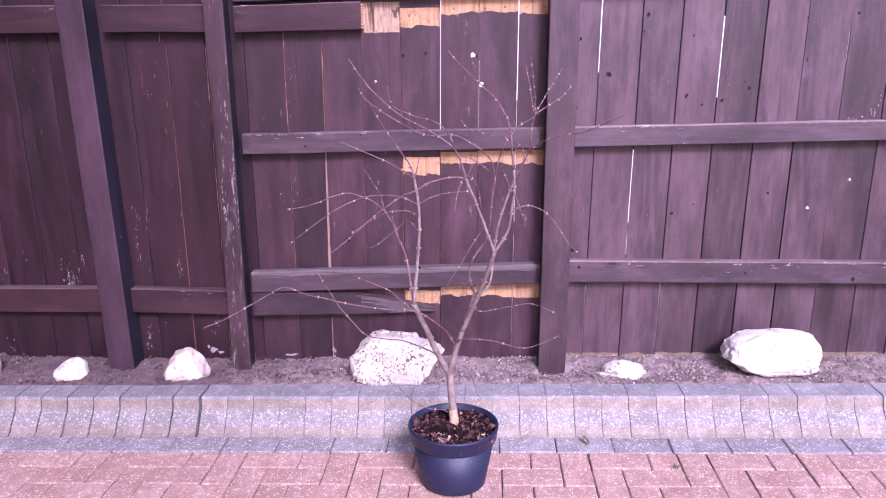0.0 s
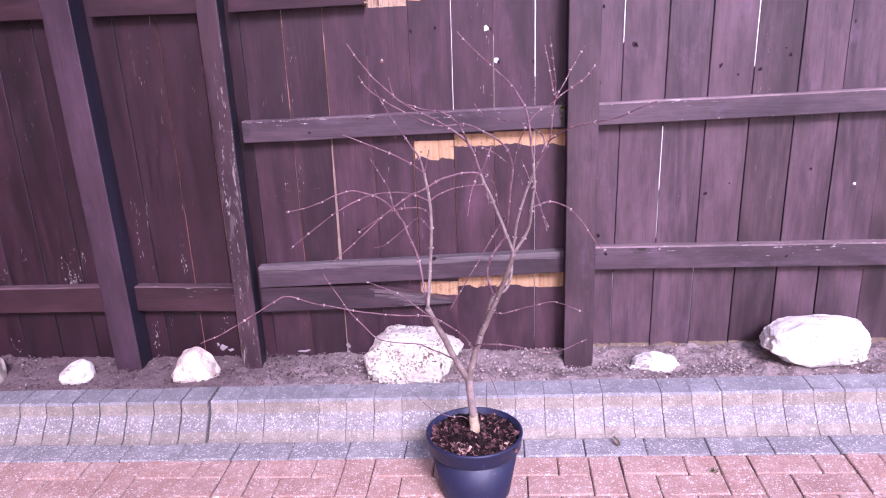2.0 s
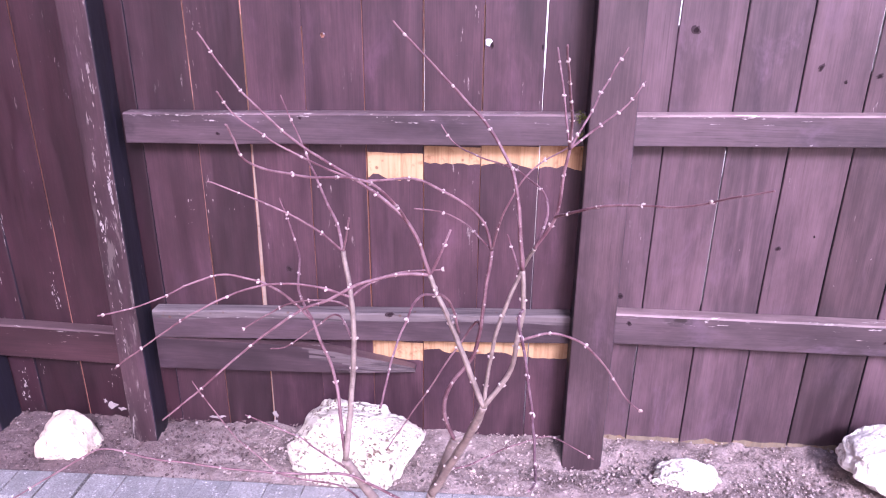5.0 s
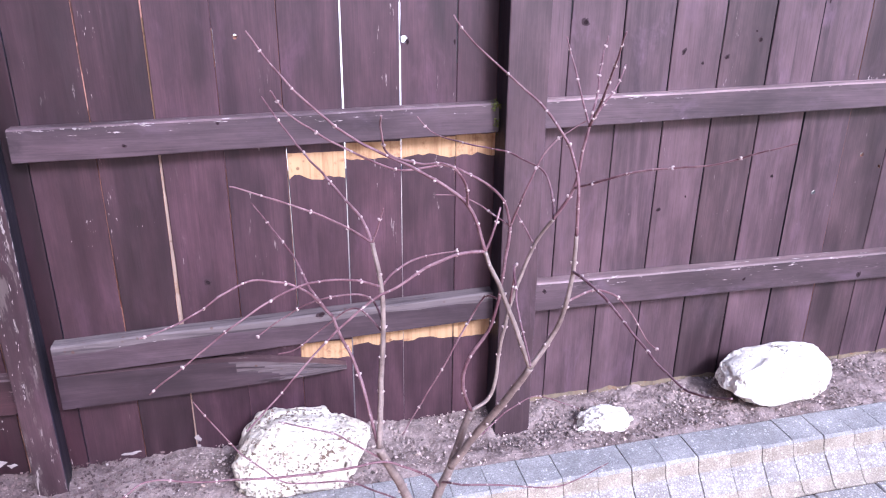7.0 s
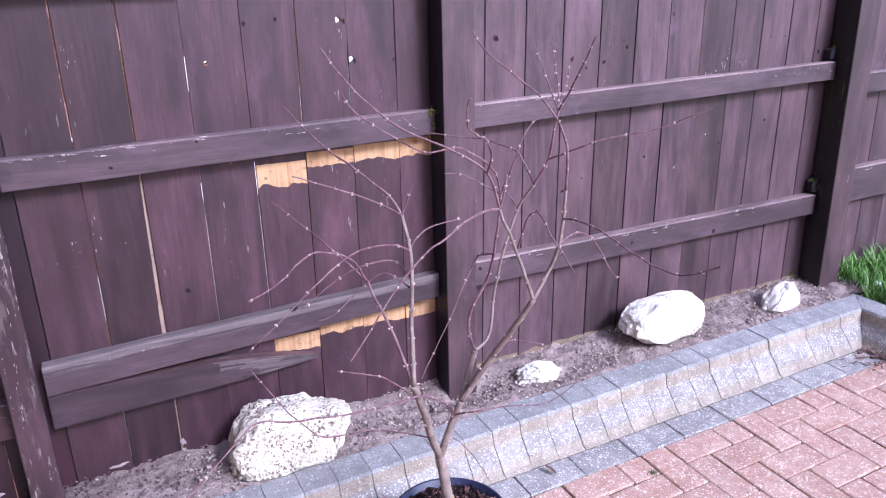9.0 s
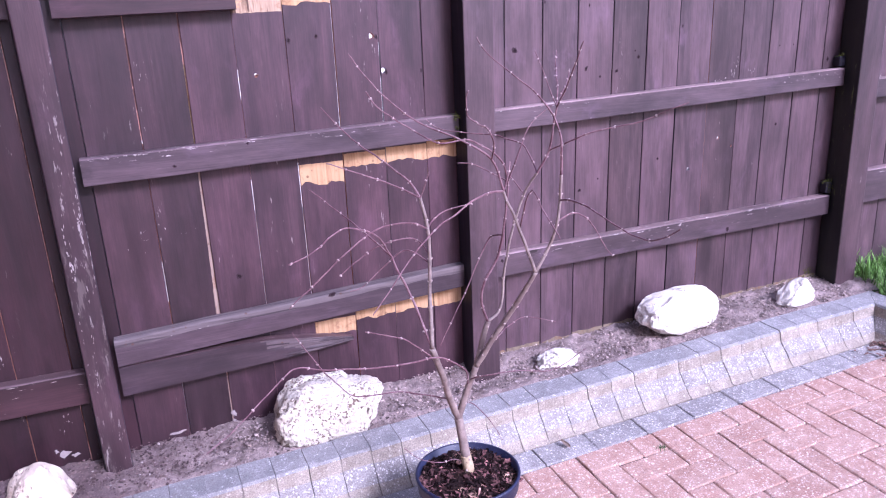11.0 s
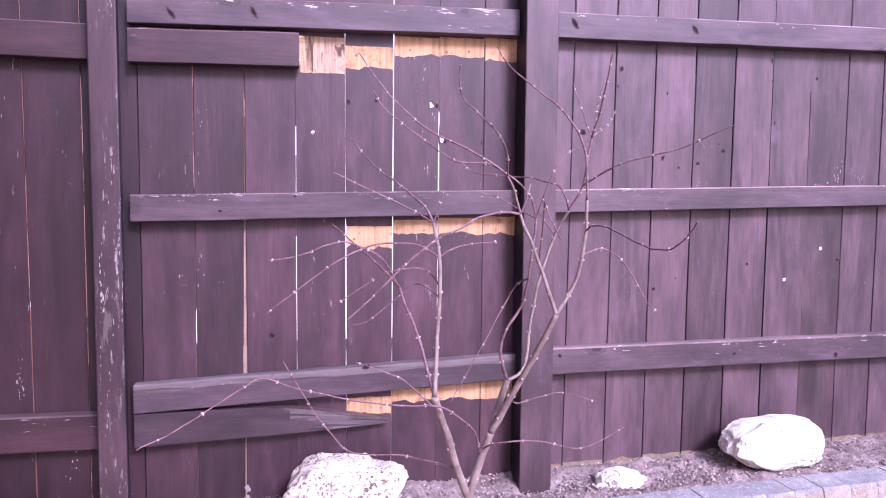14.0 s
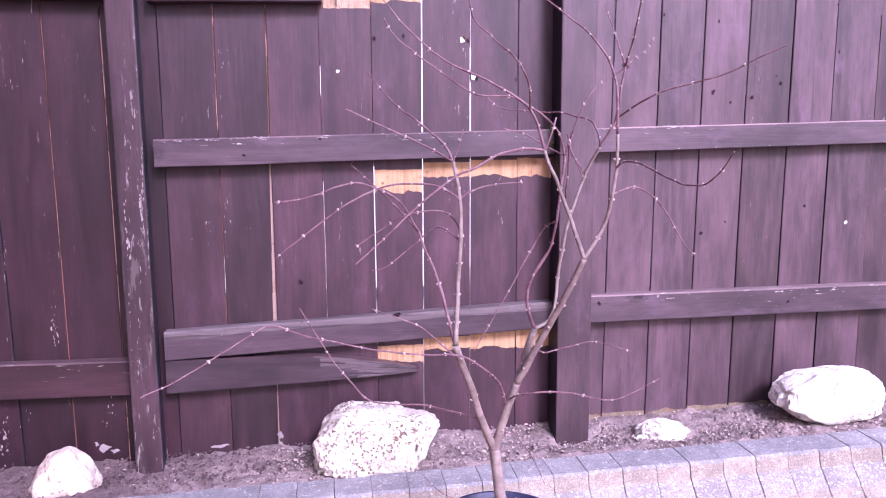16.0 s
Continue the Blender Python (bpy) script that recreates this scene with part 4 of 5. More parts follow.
def kerb_block(width, rng):
    """One splayed kerb block; x along the kerb, y back from its foot."""
    bm = bmesh.new()
    inset = 0.0012
    rings = []
    for x, shrink in ((-width / 2, inset), (-width / 2 + inset, 0), (width / 2 - inset, 0), (width / 2, inset)):
        ring = []
        for y, z in PROFILE:
            ring.append(bm.verts.new((x, y + (shrink if y < 0.08 else 0) + rng.uniform(-0.0008, 0.0008), z - (shrink if z > 0 else 0) + rng.uniform(-0.0008, 0.0008))))
        rings.append(ring)
    count = len(PROFILE)
    for a, b in zip(rings, rings[1:]):
        for k in range(count):
            bm.faces.new((a[k], a[(k + 1) % count], b[(k + 1) % count], b[k])).material_index = (2, 2, 2, 0, 0, 2, 2, 1, 1, 1, 0, 0)[k]
    bm.faces.new(rings[0][::-1])
    bm.faces.new(rings[-1])
    bmesh.ops.recalc_face_normals(bm, faces=bm.faces)
    return bm


def shared(name, builds, material):
    meshes = []
    for bm in builds:
        data = bpy.data.meshes.new(name)
        bm.to_mesh(data)
        bm.free()
        for m in material if isinstance(material, (list, tuple)) else [material]:
            data.materials.append(m)
        meshes.append(data)
    return meshes


kerb = thing("kerb", "low splayed kerb of speckled grey concrete blocks", "kerb", kind="structure")
kerb.matrix_world = KERB_FRAME
rng = random.Random(11)
KERB_PITCH = 0.0948
kerb_meshes = shared("kerb_block", [kerb_block(KERB_PITCH - 0.0012, rng) for _ in range(6)], [KERB, KERB_TOP, KERB_MUDDY])
CRACK = -0.843
n = -20
while True:
    x = CRACK + (n + 0.5) * (KERB_PITCH if n >= 0 else 0.0985) + (0.005 if n >= 0 else -0.003)
    if x > KERB_END - KERB_PITCH / 2:
        break
    ob = new("kerb_block", rng.choice(kerb_meshes))
    ob.parent = kerb
    ob.matrix_local = pose(x, rng.uniform(-0.0012, 0.0012), rng.uniform(-0.001, 0.001), rng.uniform(-0.4, 0.4), 0, rng.uniform(-0.35, 0.35))
    last = x + KERB_PITCH / 2
    n += 1
# the mitred corner and the run that turns towards the camera
for turned in (0, 1):
    bm = kerb_block(0.24, rng)
    bmesh.ops.translate(bm, verts=bm.verts, vec=(last + 0.121 if not turned else KERB_END + 0.0, 0, 0))
    if turned:
        bmesh.ops.translate(bm, verts=bm.verts, vec=(-KERB_END, 0, 0))
        bmesh.ops.translate(bm, verts=bm.verts, vec=(-0.06, 0, 0))
        bmesh.ops.rotate(bm, verts=bm.verts, cent=(0, 0, 0), matrix=Matrix.Rotation(radians(-90), 3, "Z"))
        bmesh.ops.translate(bm, verts=bm.verts, vec=(KERB_END, 0, 0))
    side = 1 if turned else -1
    cut = bmesh.ops.bisect_plane(bm, geom=[*bm.verts, *bm.edges, *bm.faces], plane_co=(KERB_END - 0.001 * side * -1, 0, 0), plane_no=Vector((-side, side, 0)).normalized(), clear_outer=True)
    bmesh.ops.contextual_create(bm, geom=[g for g in cut["geom_cut"] if isinstance(g, bmesh.types.BMEdge)])
    part("kerb_block", bm, [KERB, KERB_TOP, KERB_MUDDY], kerb)
for n in range(62):
    ob = new("kerb_block", rng.choice(kerb_meshes))
    ob.parent = kerb
    ob.matrix_local = pose(KERB_END + rng.uniform(-0.002, 0.002), -0.062 - (n + 0.5) * KERB_PITCH, 0, 0, 0, -90 + rng.uniform(-0.8, 0.8))


# ---- boulders ----
def boulder(x, y, size, seed, label, turn=0.0, bumps=0.16, flat=0.45, lobes=(), sink=0.012, tip=0.0, facets=(), stone=STONE, boxy=0.82, eaten=0.0):
    ob = mesh_object("boulder", rough_ball((0, 0, 0), size, seed, bumps, 6 if eaten else 5 if size[0] > 0.25 else 4, radians(turn), flat, lobes, facets, boxy, eaten), stone)
    ob.location = (x, y, bed_level(x, y) - sink)
    ob.rotation_euler.y = radians(tip)
    return tagged(ob, label, "boulder", "boulders along the bed")


boulder(-1.840, 2.55, (0.24, 0.15, 0.138), 3, "rounded two-lobed tan boulder on the soil", 10, stone=STONE_TAN)
boulder(-1.447, 2.57, (0.129, 0.105, 0.086), 8, "small smooth cream boulder on the soil", 20, facets=(((-0.6, 0, 0.8), 0.5),), stone=STONE_SMOOTH)
boulder(-0.990, 2.595, (0.184, 0.13, 0.118), 21, "tan wedge-shaped boulder on the soil", 0, facets=(((-0.8, -0.2, 0.6), 0.60), ((0.9, 0, 0.5), 0.70)), stone=STONE_TAN)
boulder(-0.156, 2.585, (0.356, 0.19, 0.180), 14, "large pitted white boulder on the soil", -3, 0.17, facets=(((0.6, 0, -0.75), 0.5), ((0.22, 0, 1), 0.66), ((-0.7, 0, 0.7), 0.74), ((0, -1, 0.1), 0.8)), boxy=0.72, lobes=(((-0.12, 0, 1), 0.16, 14),), eaten=0.12)
boulder(0.690, 2.604, (0.177, 0.10, 0.056), 5, "low jagged white boulder on the soil", 0, 0.26, sink=0.012, eaten=0.13, facets=(((0.5, 0, 0.8), 0.5), ((-0.7, 0, 0.7), 0.6)), stone=STONE_SMOOTH)
boulder(1.221, 2.615, (0.346, 0.150, 0.162), 33, "large smooth white boulder near the boards", 3, 0.12, flat=0.8, sink=0.004, eaten=0.04, facets=(((-0.12, 0, 1), 0.80), ((1, 0, 0.1), 0.86), ((0, -1, 0.25), 0.80), ((-0.7, 0, 0.7), 0.74), ((-0.7, 0, -0.7), 0.6)), stone=STONE_SMOOTH, boxy=0.74)
boulder(1.800, 2.590, (0.175, 0.10, 0.100), 41, "small upright white boulder near the fence", 5, 0.10, sink=0.006, facets=(((-0.72, 0, 0.7), 0.38), ((1, 0, 0.35), 0.6), ((0, -1, 0.4), 0.6)), stone=STONE_SMOOTH)

# ---- the pot ----
POT_X, POT_Y, POT_R = 0.084, 2.045, 0.138
POT_FOOT = paving_level(POT_X, POT_Y) + 0.001
POT_TOP = 0.226 - POT_FOOT


def lathe(outline, sides=64):
    bm = bmesh.new()
    rings = [[bm.verts.new((r * math.cos(math.tau * k / sides), r * math.sin(math.tau * k / sides), z)) for k in range(sides)] for r, z in outline]
    for a, b in zip(rings, rings[1:]):
        for k in range(sides):
            bm.faces.new((a[k], a[(k + 1) % sides], b[(k + 1) % sides], b[k])).smooth = abs(a[0].co.z - b[0].co.z) > 0.3 * abs(a[0].co.x - b[0].co.x)
    bm.faces.new(rings[0][::-1])
    bm.faces.new(rings[-1])
    return bm


plant_pot = thing("plant_pot", "dark blue-black plastic nursery pot standing on the pavers", "plant pot", (POT_X, POT_Y, POT_FOOT))
part("pot_wall", lathe([(0.093, 0.0), (0.099, 0.003), (0.101, 0.012), (0.125, POT_TOP - 0.044), (0.121, POT_TOP - 0.044), (0.101, 0.05), (0.09, 0.02)]), POT, plant_pot)
part("rim", lathe([(0.1225, POT_TOP - 0.047), (0.1295, POT_TOP - 0.047), (0.1325, POT_TOP - 0.042), (POT_R - 0.002, POT_TOP - 0.010), (POT_R, POT_TOP - 0.006), (POT_R - 0.0005, POT_TOP - 0.001), (POT_R - 0.004, POT_TOP + 0.001), (POT_R - 0.008, POT_TOP - 0.001), (0.124, POT_TOP - 0.046)]), POT, plant_pot, "thick rolled rim")
bm = bmesh.new()
rings = []
for r in (0.0005, 0.03, 0.06, 0.09, 0.112, 0.1255):
    rings.append([bm.verts.new((r * math.cos(math.tau * k / 40), r * math.sin(math.tau * k / 40), 0.016 * (1 - r / 0.1255) + 0.009 * noise.noise((r * 40 * math.cos(math.tau * k / 40), r * 40 * math.sin(math.tau * k / 40), 1)))) for k in range(40)])
for a, b in zip(rings, rings[1:]):
    for k in range(40):
        bm.faces.new((a[k], b[k], b[(k + 1) % 40], a[(k + 1) % 40]))
compost = part("compost", bm, BARK_CHIPS, plant_pot)
compost.location.z = POT_TOP - 0.021

# ---- the bare young maple ----
maple = thing("bare_maple_sapling", "leafless young maple with reddish twigs and pale buds", "tree", (0.0855, 2.045, 0.19))
bud_rng = random.Random(77)


def stick(name, r0, r1, *points, bark_of=None, gap=0.074, label=""):
    """A stem or twig through points, thinning from r0 to r1, with a pair of buds at every joint."""
    base = maple.location
    line = glide([Vector(p) - base for p in points], 7)
    for n in range(1, len(line) - 1):
        p = line[n]
        line[n] = p + Vector((noise.noise(p * 31), noise.noise(p * 31 + Vector((9, 0, 0))), noise.noise(p * 31 + Vector((0, 9, 0))))) * 0.0016
    run, lengths = 0.0, [0.0]
    for a, b in zip(line, line[1:]):
        run += (b - a).length
        lengths.append(run)
    bm = bmesh.new()
    slim = 1.0 if r0 > 0.005 else 0.88
    radii = [slim * r0 + slim * (r1 - r0) * (s / run) ** 0.8 for s in lengths]
    tube(bm, line, radii, 8 if r0 > 0.005 else 6)
    mark = gap * 0.6
    while mark < run + 0.002:
        n = max(1, next((k for k, s in enumerate(lengths) if s >= mark), len(line) - 1))
        way = (line[n] - line[n - 1]).normalized()
        spot = line[n - 1] + way * (mark - lengths[n - 1])
        side = way.cross(Vector((bud_rng.uniform(-1, 1), bud_rng.uniform(-1, 1), bud_rng.uniform(-1, 1)))).normalized()
        for turn in (1, -1):
            size = bud_rng.uniform(0.0012, 0.0024) + 0.12 * radii[n]
            made = bmesh.ops.create_icosphere(bm, subdivisions=1, radius=1)
            tilt = (way * 0.8 + side * turn).normalized().to_track_quat("Z", "Y").to_matrix()
            for v in made["verts"]:
                v.co = spot + side * turn * radii[n] * 0.9 + tilt @ Vector((v.co.x * size, v.co.y * size, v.co.z * size * 1.5))
                for f in v.link_faces:
                    f.material_index, f.smooth = 1, True
        mark += gap * bud_rng.uniform(0.7, 1.25)
    return part(name, bm, [bark_of or TWIG, BUD], maple, label)


FORK, LEFT_NODE, CUT, RIGHT_FORK = (0.0715, 2.0630, 0.375), (-0.0245, 1.9710, 0.628), (0.1475, 2.0310, 0.640), (0.2015, 1.8850, 0.803)
SPLIT, CROWN_LEFT, UPPER_LEFT = (0.1105, 2.0260, 0.530), (0.1245, 1.8860, 1.000), (0.0975, 1.8840, 1.070)
CENTRE_LOW, CENTRE_TOP, HOLLOW = (-0.0105, 1.9980, 0.908), (-0.0215, 2.0050, 0.980), (0.2005, 2.0120, 0.989)
ARCH_NODE, SIDE_NODE, PALE_NODE, TOP_NODE = (-0.0865, 2.0400, 0.844), (0.2435, 1.8610, 0.921), (0.2625, 1.9840, 1.006), (0.2895, 1.9750, 1.058)
CLUSTER, CROSSING = (0.3005, 1.9600, 1.157), (0.2435, 2.0140, 0.954)

stick("trunk", 0.0135, 0.0115, (0.0895, 2.0420, 0.150), (0.0865, 2.0450, 0.225), (0.0785, 2.0540, 0.305), FORK, bark_of=TRUNK, gap=9, label="grey-brown trunk with a pale base")
stick("graft_union", 0.0165, 0.0138, (0.0905, 2.0415, 0.175), (0.0885, 2.0435, 0.212), (0.0850, 2.0460, 0.244), (0.0820, 2.0500, 0.272), bark_of=GRAFT, gap=0.022, label="pale knobbly graft at the trunk's foot")
# left stem and what it bears
stick("stem", 0.0095, 0.0075, FORK, (0.0435, 2.0390, 0.440), (0.0115, 2.0030, 0.530), LEFT_NODE, bark_of=TRUNK, gap=0.09)
stick("stem", 0.0052, 0.0036, LEFT_NODE, (-0.0145, 1.9950, 0.745), (-0.0095, 1.9990, 0.830), CENTRE_LOW, CENTRE_TOP, bark_of=TRUNK)
stick("branch", 0.0042, 0.0028, LEFT_NODE, (-0.0505, 2.0270, 0.747), (-0.0745, 2.0370, 0.808), ARCH_NODE)
stick("twig", 0.0030, 0.0014, ARCH_NODE, (-0.1185, 2.0750, 0.880), (-0.1455, 2.1700, 0.908), (-0.2115, 2.2800, 0.971))
stick("twig", 0.0028, 0.0013, ARCH_NODE, (-0.1245, 2.0110, 0.903), (-0.1665, 1.9970, 0.930), (-0.2185, 1.9710, 0.942), (-0.2905, 1.9110, 0.921), (-0.3475, 1.8750, 0.915))
stick("twig", 0.0026, 0.0013, CENTRE_LOW, (-0.0545, 1.9720, 0.934), (-0.1125, 1.9610, 0.941), (-0.1655, 1.9360, 0.934), (-0.2265, 1.9100, 0.908), (-0.2955, 1.8980, 0.860), (-0.3515, 1.9000, 0.815))
stick("twig", 0.0026, 0.0013, CENTRE_LOW, (0.0155, 2.0250, 0.922), (0.0575, 2.0470, 0.932), (0.1215, 2.0530, 0.938))
stick("twig", 0.0024, 0.0012, (-0.0095, 1.9990, 0.826), (-0.0345, 2.0350, 0.848), (-0.0565, 2.0570, 0.846), (-0.0915, 2.0750, 0.815), (-0.1465, 2.0800, 0.770), (-0.1785, 2.0850, 0.760))
stick("twig", 0.0026, 0.0013, CENTRE_TOP, (-0.077, 2.024, 1.012), (-0.150, 2.025, 1.046), (-0.225, 2.010, 1.079))
stick("twig", 0.0024, 0.0012, (-0.011, 2.000, 0.850), (-0.022, 2.028, 0.873), (-0.053, 2.030, 0.885), (-0.112, 2.034, 0.876), (-0.164, 2.050, 0.845), (-0.210, 2.045, 0.815))
stick("twig", 0.0032, 0.0013, CENTRE_TOP, (-0.0375, 2.0330, 1.015), (-0.0825, 2.0960, 1.061), (-0.1245, 2.1650, 1.102), (-0.1765, 2.2270, 1.172))
stick("twig", 0.0022, 0.0014, CENTRE_TOP, (-0.0125, 1.9950, 1.010), (-0.0055, 1.9860, 1.040))
stick("twig", 0.0026, 0.0012, (0.0335, 2.0290, 0.455), (-0.0145, 2.0650, 0.461), (-0.0795, 2.1050, 0.466), (-0.1785, 2.1050, 0.478), (-0.2265, 2.0950, 0.527), (-0.2685, 2.0800, 0.590), (-0.3245, 2.0750, 0.690))
stick("twig", 0.0022, 0.0012, (-0.0195, 1.9800, 0.600), (-0.0665, 1.9650, 0.646), (-0.1015, 1.9630, 0.674), (-0.1835, 1.9630, 0.706))
# right stem and what it bears
stick("stem", 0.0100, 0.0080, FORK, (0.0855, 2.0470, 0.440), SPLIT, bark_of=TRUNK, gap=0.09)
stick("stem", 0.0075, 0.0070, SPLIT, (0.1295, 2.0290, 0.590), CUT, bark_of=TRUNK, gap=0.07, label="cut stub with a pale end")
stick("stem", 0.0078, 0.0056, SPLIT, (0.1435, 1.9850, 0.620), (0.1775, 1.9300, 0.720), RIGHT_FORK, bark_of=TRUNK, gap=0.07)
stick("stem", 0.0050, 0.0036, RIGHT_FORK, (0.1795, 1.8840, 0.862), (0.1515, 1.8850, 0.935), CROWN_LEFT, bark_of=TRUNK)
stick("branch", 0.0034, 0.0013, CROWN_LEFT, UPPER_LEFT, (0.0335, 1.9000, 1.118), (-0.0505, 1.9210, 1.160), (-0.1265, 1.9270, 1.227), (-0.1805, 1.9320, 1.300))
stick("twig", 0.0024, 0.0012, UPPER_LEFT, (0.0850, 1.8450, 1.110), (0.0570, 1.8130, 1.146), (0.0040, 1.7430, 1.169), (-0.0360, 1.7010, 1.193), (-0.0440, 1.6860, 1.221), (-0.0450, 1.6730, 1.237))
stick("twig", 0.0026, 0.0018, CROWN_LEFT, (0.1395, 1.8930, 1.030), (0.1505, 1.9030, 1.058))
stick("branch", 0.0032, 0.0013, CROWN_LEFT, (0.076, 1.872, 1.002), (0.030, 1.858, 0.990), (-0.013, 1.852, 0.967), (-0.046, 1.846, 0.953), (-0.107, 1.829, 0.909), (-0.144, 1.812, 0.877), (-0.178, 1.794, 0.849), (-0.215, 1.775, 0.820))
stick("stem", 0.0046, 0.0036, RIGHT_FORK, (0.2345, 1.8810, 0.862), SIDE_NODE, (0.2495, 1.8610, 0.969), (0.2465, 1.8510, 1.027), bark_of=TRUNK)
stick("branch", 0.0034, 0.0013, (0.2465, 1.8510, 1.027), (0.2395, 1.8390, 1.097), (0.2295, 1.8510, 1.150), (0.2035, 1.8680, 1.194), (0.1515, 1.8950, 1.246), (0.1105, 1.9130, 1.283), (0.0795, 1.9000, 1.319))
stick("twig", 0.0024, 0.0012, SIDE_NODE, (0.2855, 1.8690, 0.932), (0.3295, 1.8810, 0.914), (0.3715, 1.8910, 0.865), (0.3955, 1.8950, 0.826), (0.4215, 1.8990, 0.803))
stick("twig", 0.0026, 0.0013, (0.2495, 1.8610, 0.969), (0.2435, 1.8000, 0.980), (0.2505, 1.7520, 0.976), (0.2615, 1.6570, 0.952), (0.2655, 1.5750, 0.948), (0.2635, 1.5150, 0.970), (0.2575, 1.4770, 0.994))
stick("branch", 0.0042, 0.0032, CUT, (0.1305, 2.0270, 0.695), (0.1395, 2.0270, 0.745), (0.1785, 2.0250, 0.811), (0.1935, 2.0100, 0.928), HOLLOW)
stick("twig", 0.0028, 0.0013, HOLLOW, (0.1875, 2.0090, 1.033), (0.1575, 2.0020, 1.064), (0.0895, 1.9880, 1.100), (0.0135, 1.9630, 1.104), (-0.0685, 1.9300, 1.150), (-0.1325, 1.9190, 1.195), (-0.1555, 1.9150, 1.228))
stick("twig", 0.0024, 0.0012, HOLLOW, (0.2175, 1.9890, 1.057), (0.2515, 1.9990, 1.115), (0.2915, 2.0090, 1.142), (0.3165, 2.0030, 1.158))
stick("twig", 0.0020, 0.0011, HOLLOW, (0.1635, 2.0450, 1.013), (0.1235, 2.0450, 1.035), (0.0825, 2.0310, 1.043))
stick("twig", 0.0024, 0.0012, (0.1855, 2.0190, 0.860), (0.1795, 2.0550, 0.850), (0.1655, 2.0700, 0.825), (0.0955, 2.0550, 0.710), (0.0265, 2.0510, 0.592))
stick("branch", 0.0042, 0.0034, CUT, (0.1795, 2.0370, 0.655), (0.1935, 2.0400, 0.698), (0.1985, 2.0380, 0.759), (0.2135, 2.0250, 0.856), CROSSING, PALE_NODE, bark_of=TRUNK)
stick("twig", 0.0022, 0.0012, CROSSING, (0.2335, 2.0350, 0.978), (0.2215, 2.0550, 1.000))
stick("twig", 0.0022, 0.0013, (0.165, 1.887, 0.915), (0.155, 1.840, 0.985), (0.138, 1.785, 1.018), (0.125, 1.748, 1.021), (0.112, 1.681, 0.991), (0.108, 1.625, 0.962))
stick("twig", 0.0026, 0.0012, PALE_NODE, (0.2805, 2.0500, 1.036), (0.2735, 2.0780, 1.061), (0.2535, 2.1100, 1.070), (0.2315, 2.1350, 1.080), (0.2000, 2.1650, 1.082), (0.1690, 2.1870, 1.086), (0.1210, 2.2420, 1.096), (0.0960, 2.2650, 1.122))
stick("branch", 0.0032, 0.0026, PALE_NODE, TOP_NODE, (0.2945, 1.9670, 1.108), CLUSTER)
stick("twig", 0.0026, 0.0012, TOP_NODE, (0.3085, 1.9250, 1.081), (0.3335, 1.8950, 1.100), (0.3655, 1.8710, 1.111), (0.4235, 1.8210, 1.127), (0.4755, 1.7730, 1.157), (0.4980, 1.7560, 1.168))
stick("twig", 0.0028, 0.0013, CLUSTER, (0.2965, 1.9050, 1.215), (0.2825, 1.8250, 1.302), gap=0.035)
stick("twig", 0.0022, 0.0012, CLUSTER, (0.2915, 1.9900, 1.215), (0.2795, 2.0200, 1.280), gap=0.04)
stick("twig", 0.0022, 0.0012, CLUSTER, (0.3285, 2.0050, 1.200), (0.3535, 2.0550, 1.235), (0.3815, 2.0990, 1.274), gap=0.04)
stick("twig", 0.0022, 0.0012, CLUSTER, (0.3385, 2.0050, 1.178), (0.3785, 2.0450, 1.200), (0.4075, 2.0810, 1.230), gap=0.04)
stick("branch", 0.0030, 0.0012, (0.0915, 2.0410, 0.475), (0.0635, 1.9850, 0.545), (0.0185, 1.9630, 0.589), (-0.0225, 1.9550, 0.613), (-0.0885, 1.9350, 0.622), (-0.1795, 1.9090, 0.642), (-0.2965, 1.8710, 0.681), (-0.3545, 1.8530, 0.706), (-0.3905, 1.8400, 0.696), (-0.4765, 1.7950, 0.650), (-0.5515, 1.7550, 0.622))
stick("twig", 0.0021, 0.0011, (0.1400, 1.9900, 0.612), (0.1700, 2.0300, 0.590), (0.2360, 2.1050, 0.578), (0.3030, 2.1480, 0.577), (0.3360, 2.1400, 0.574), (0.3900, 2.1150, 0.559))
stick("twig", 0.0026, 0.0012, (0.0935, 2.0350, 0.492), (0.1215, 1.9850, 0.520), (0.1975, 1.9600, 0.526), (0.2815, 1.9630, 0.505), (0.3325, 1.9610, 0.520), (0.3855, 1.9590, 0.546))
stick("twig", 0.0018, 0.0010, (0.0535, 2.0470, 0.415), (0.1115, 2.0750, 0.402), (0.1435, 2.0400, 0.370), (0.1615, 1.9900, 0.325), gap=0.1)
stick("twig", 0.0018, 0.0010, (0.0815, 2.0470, 0.245), (0.0515, 2.0570, 0.262), (0.0175, 2.0550, 0.264), (-0.0375, 2.0550, 0.287), (-0.0825, 2.0530, 0.334), gap=0.1)


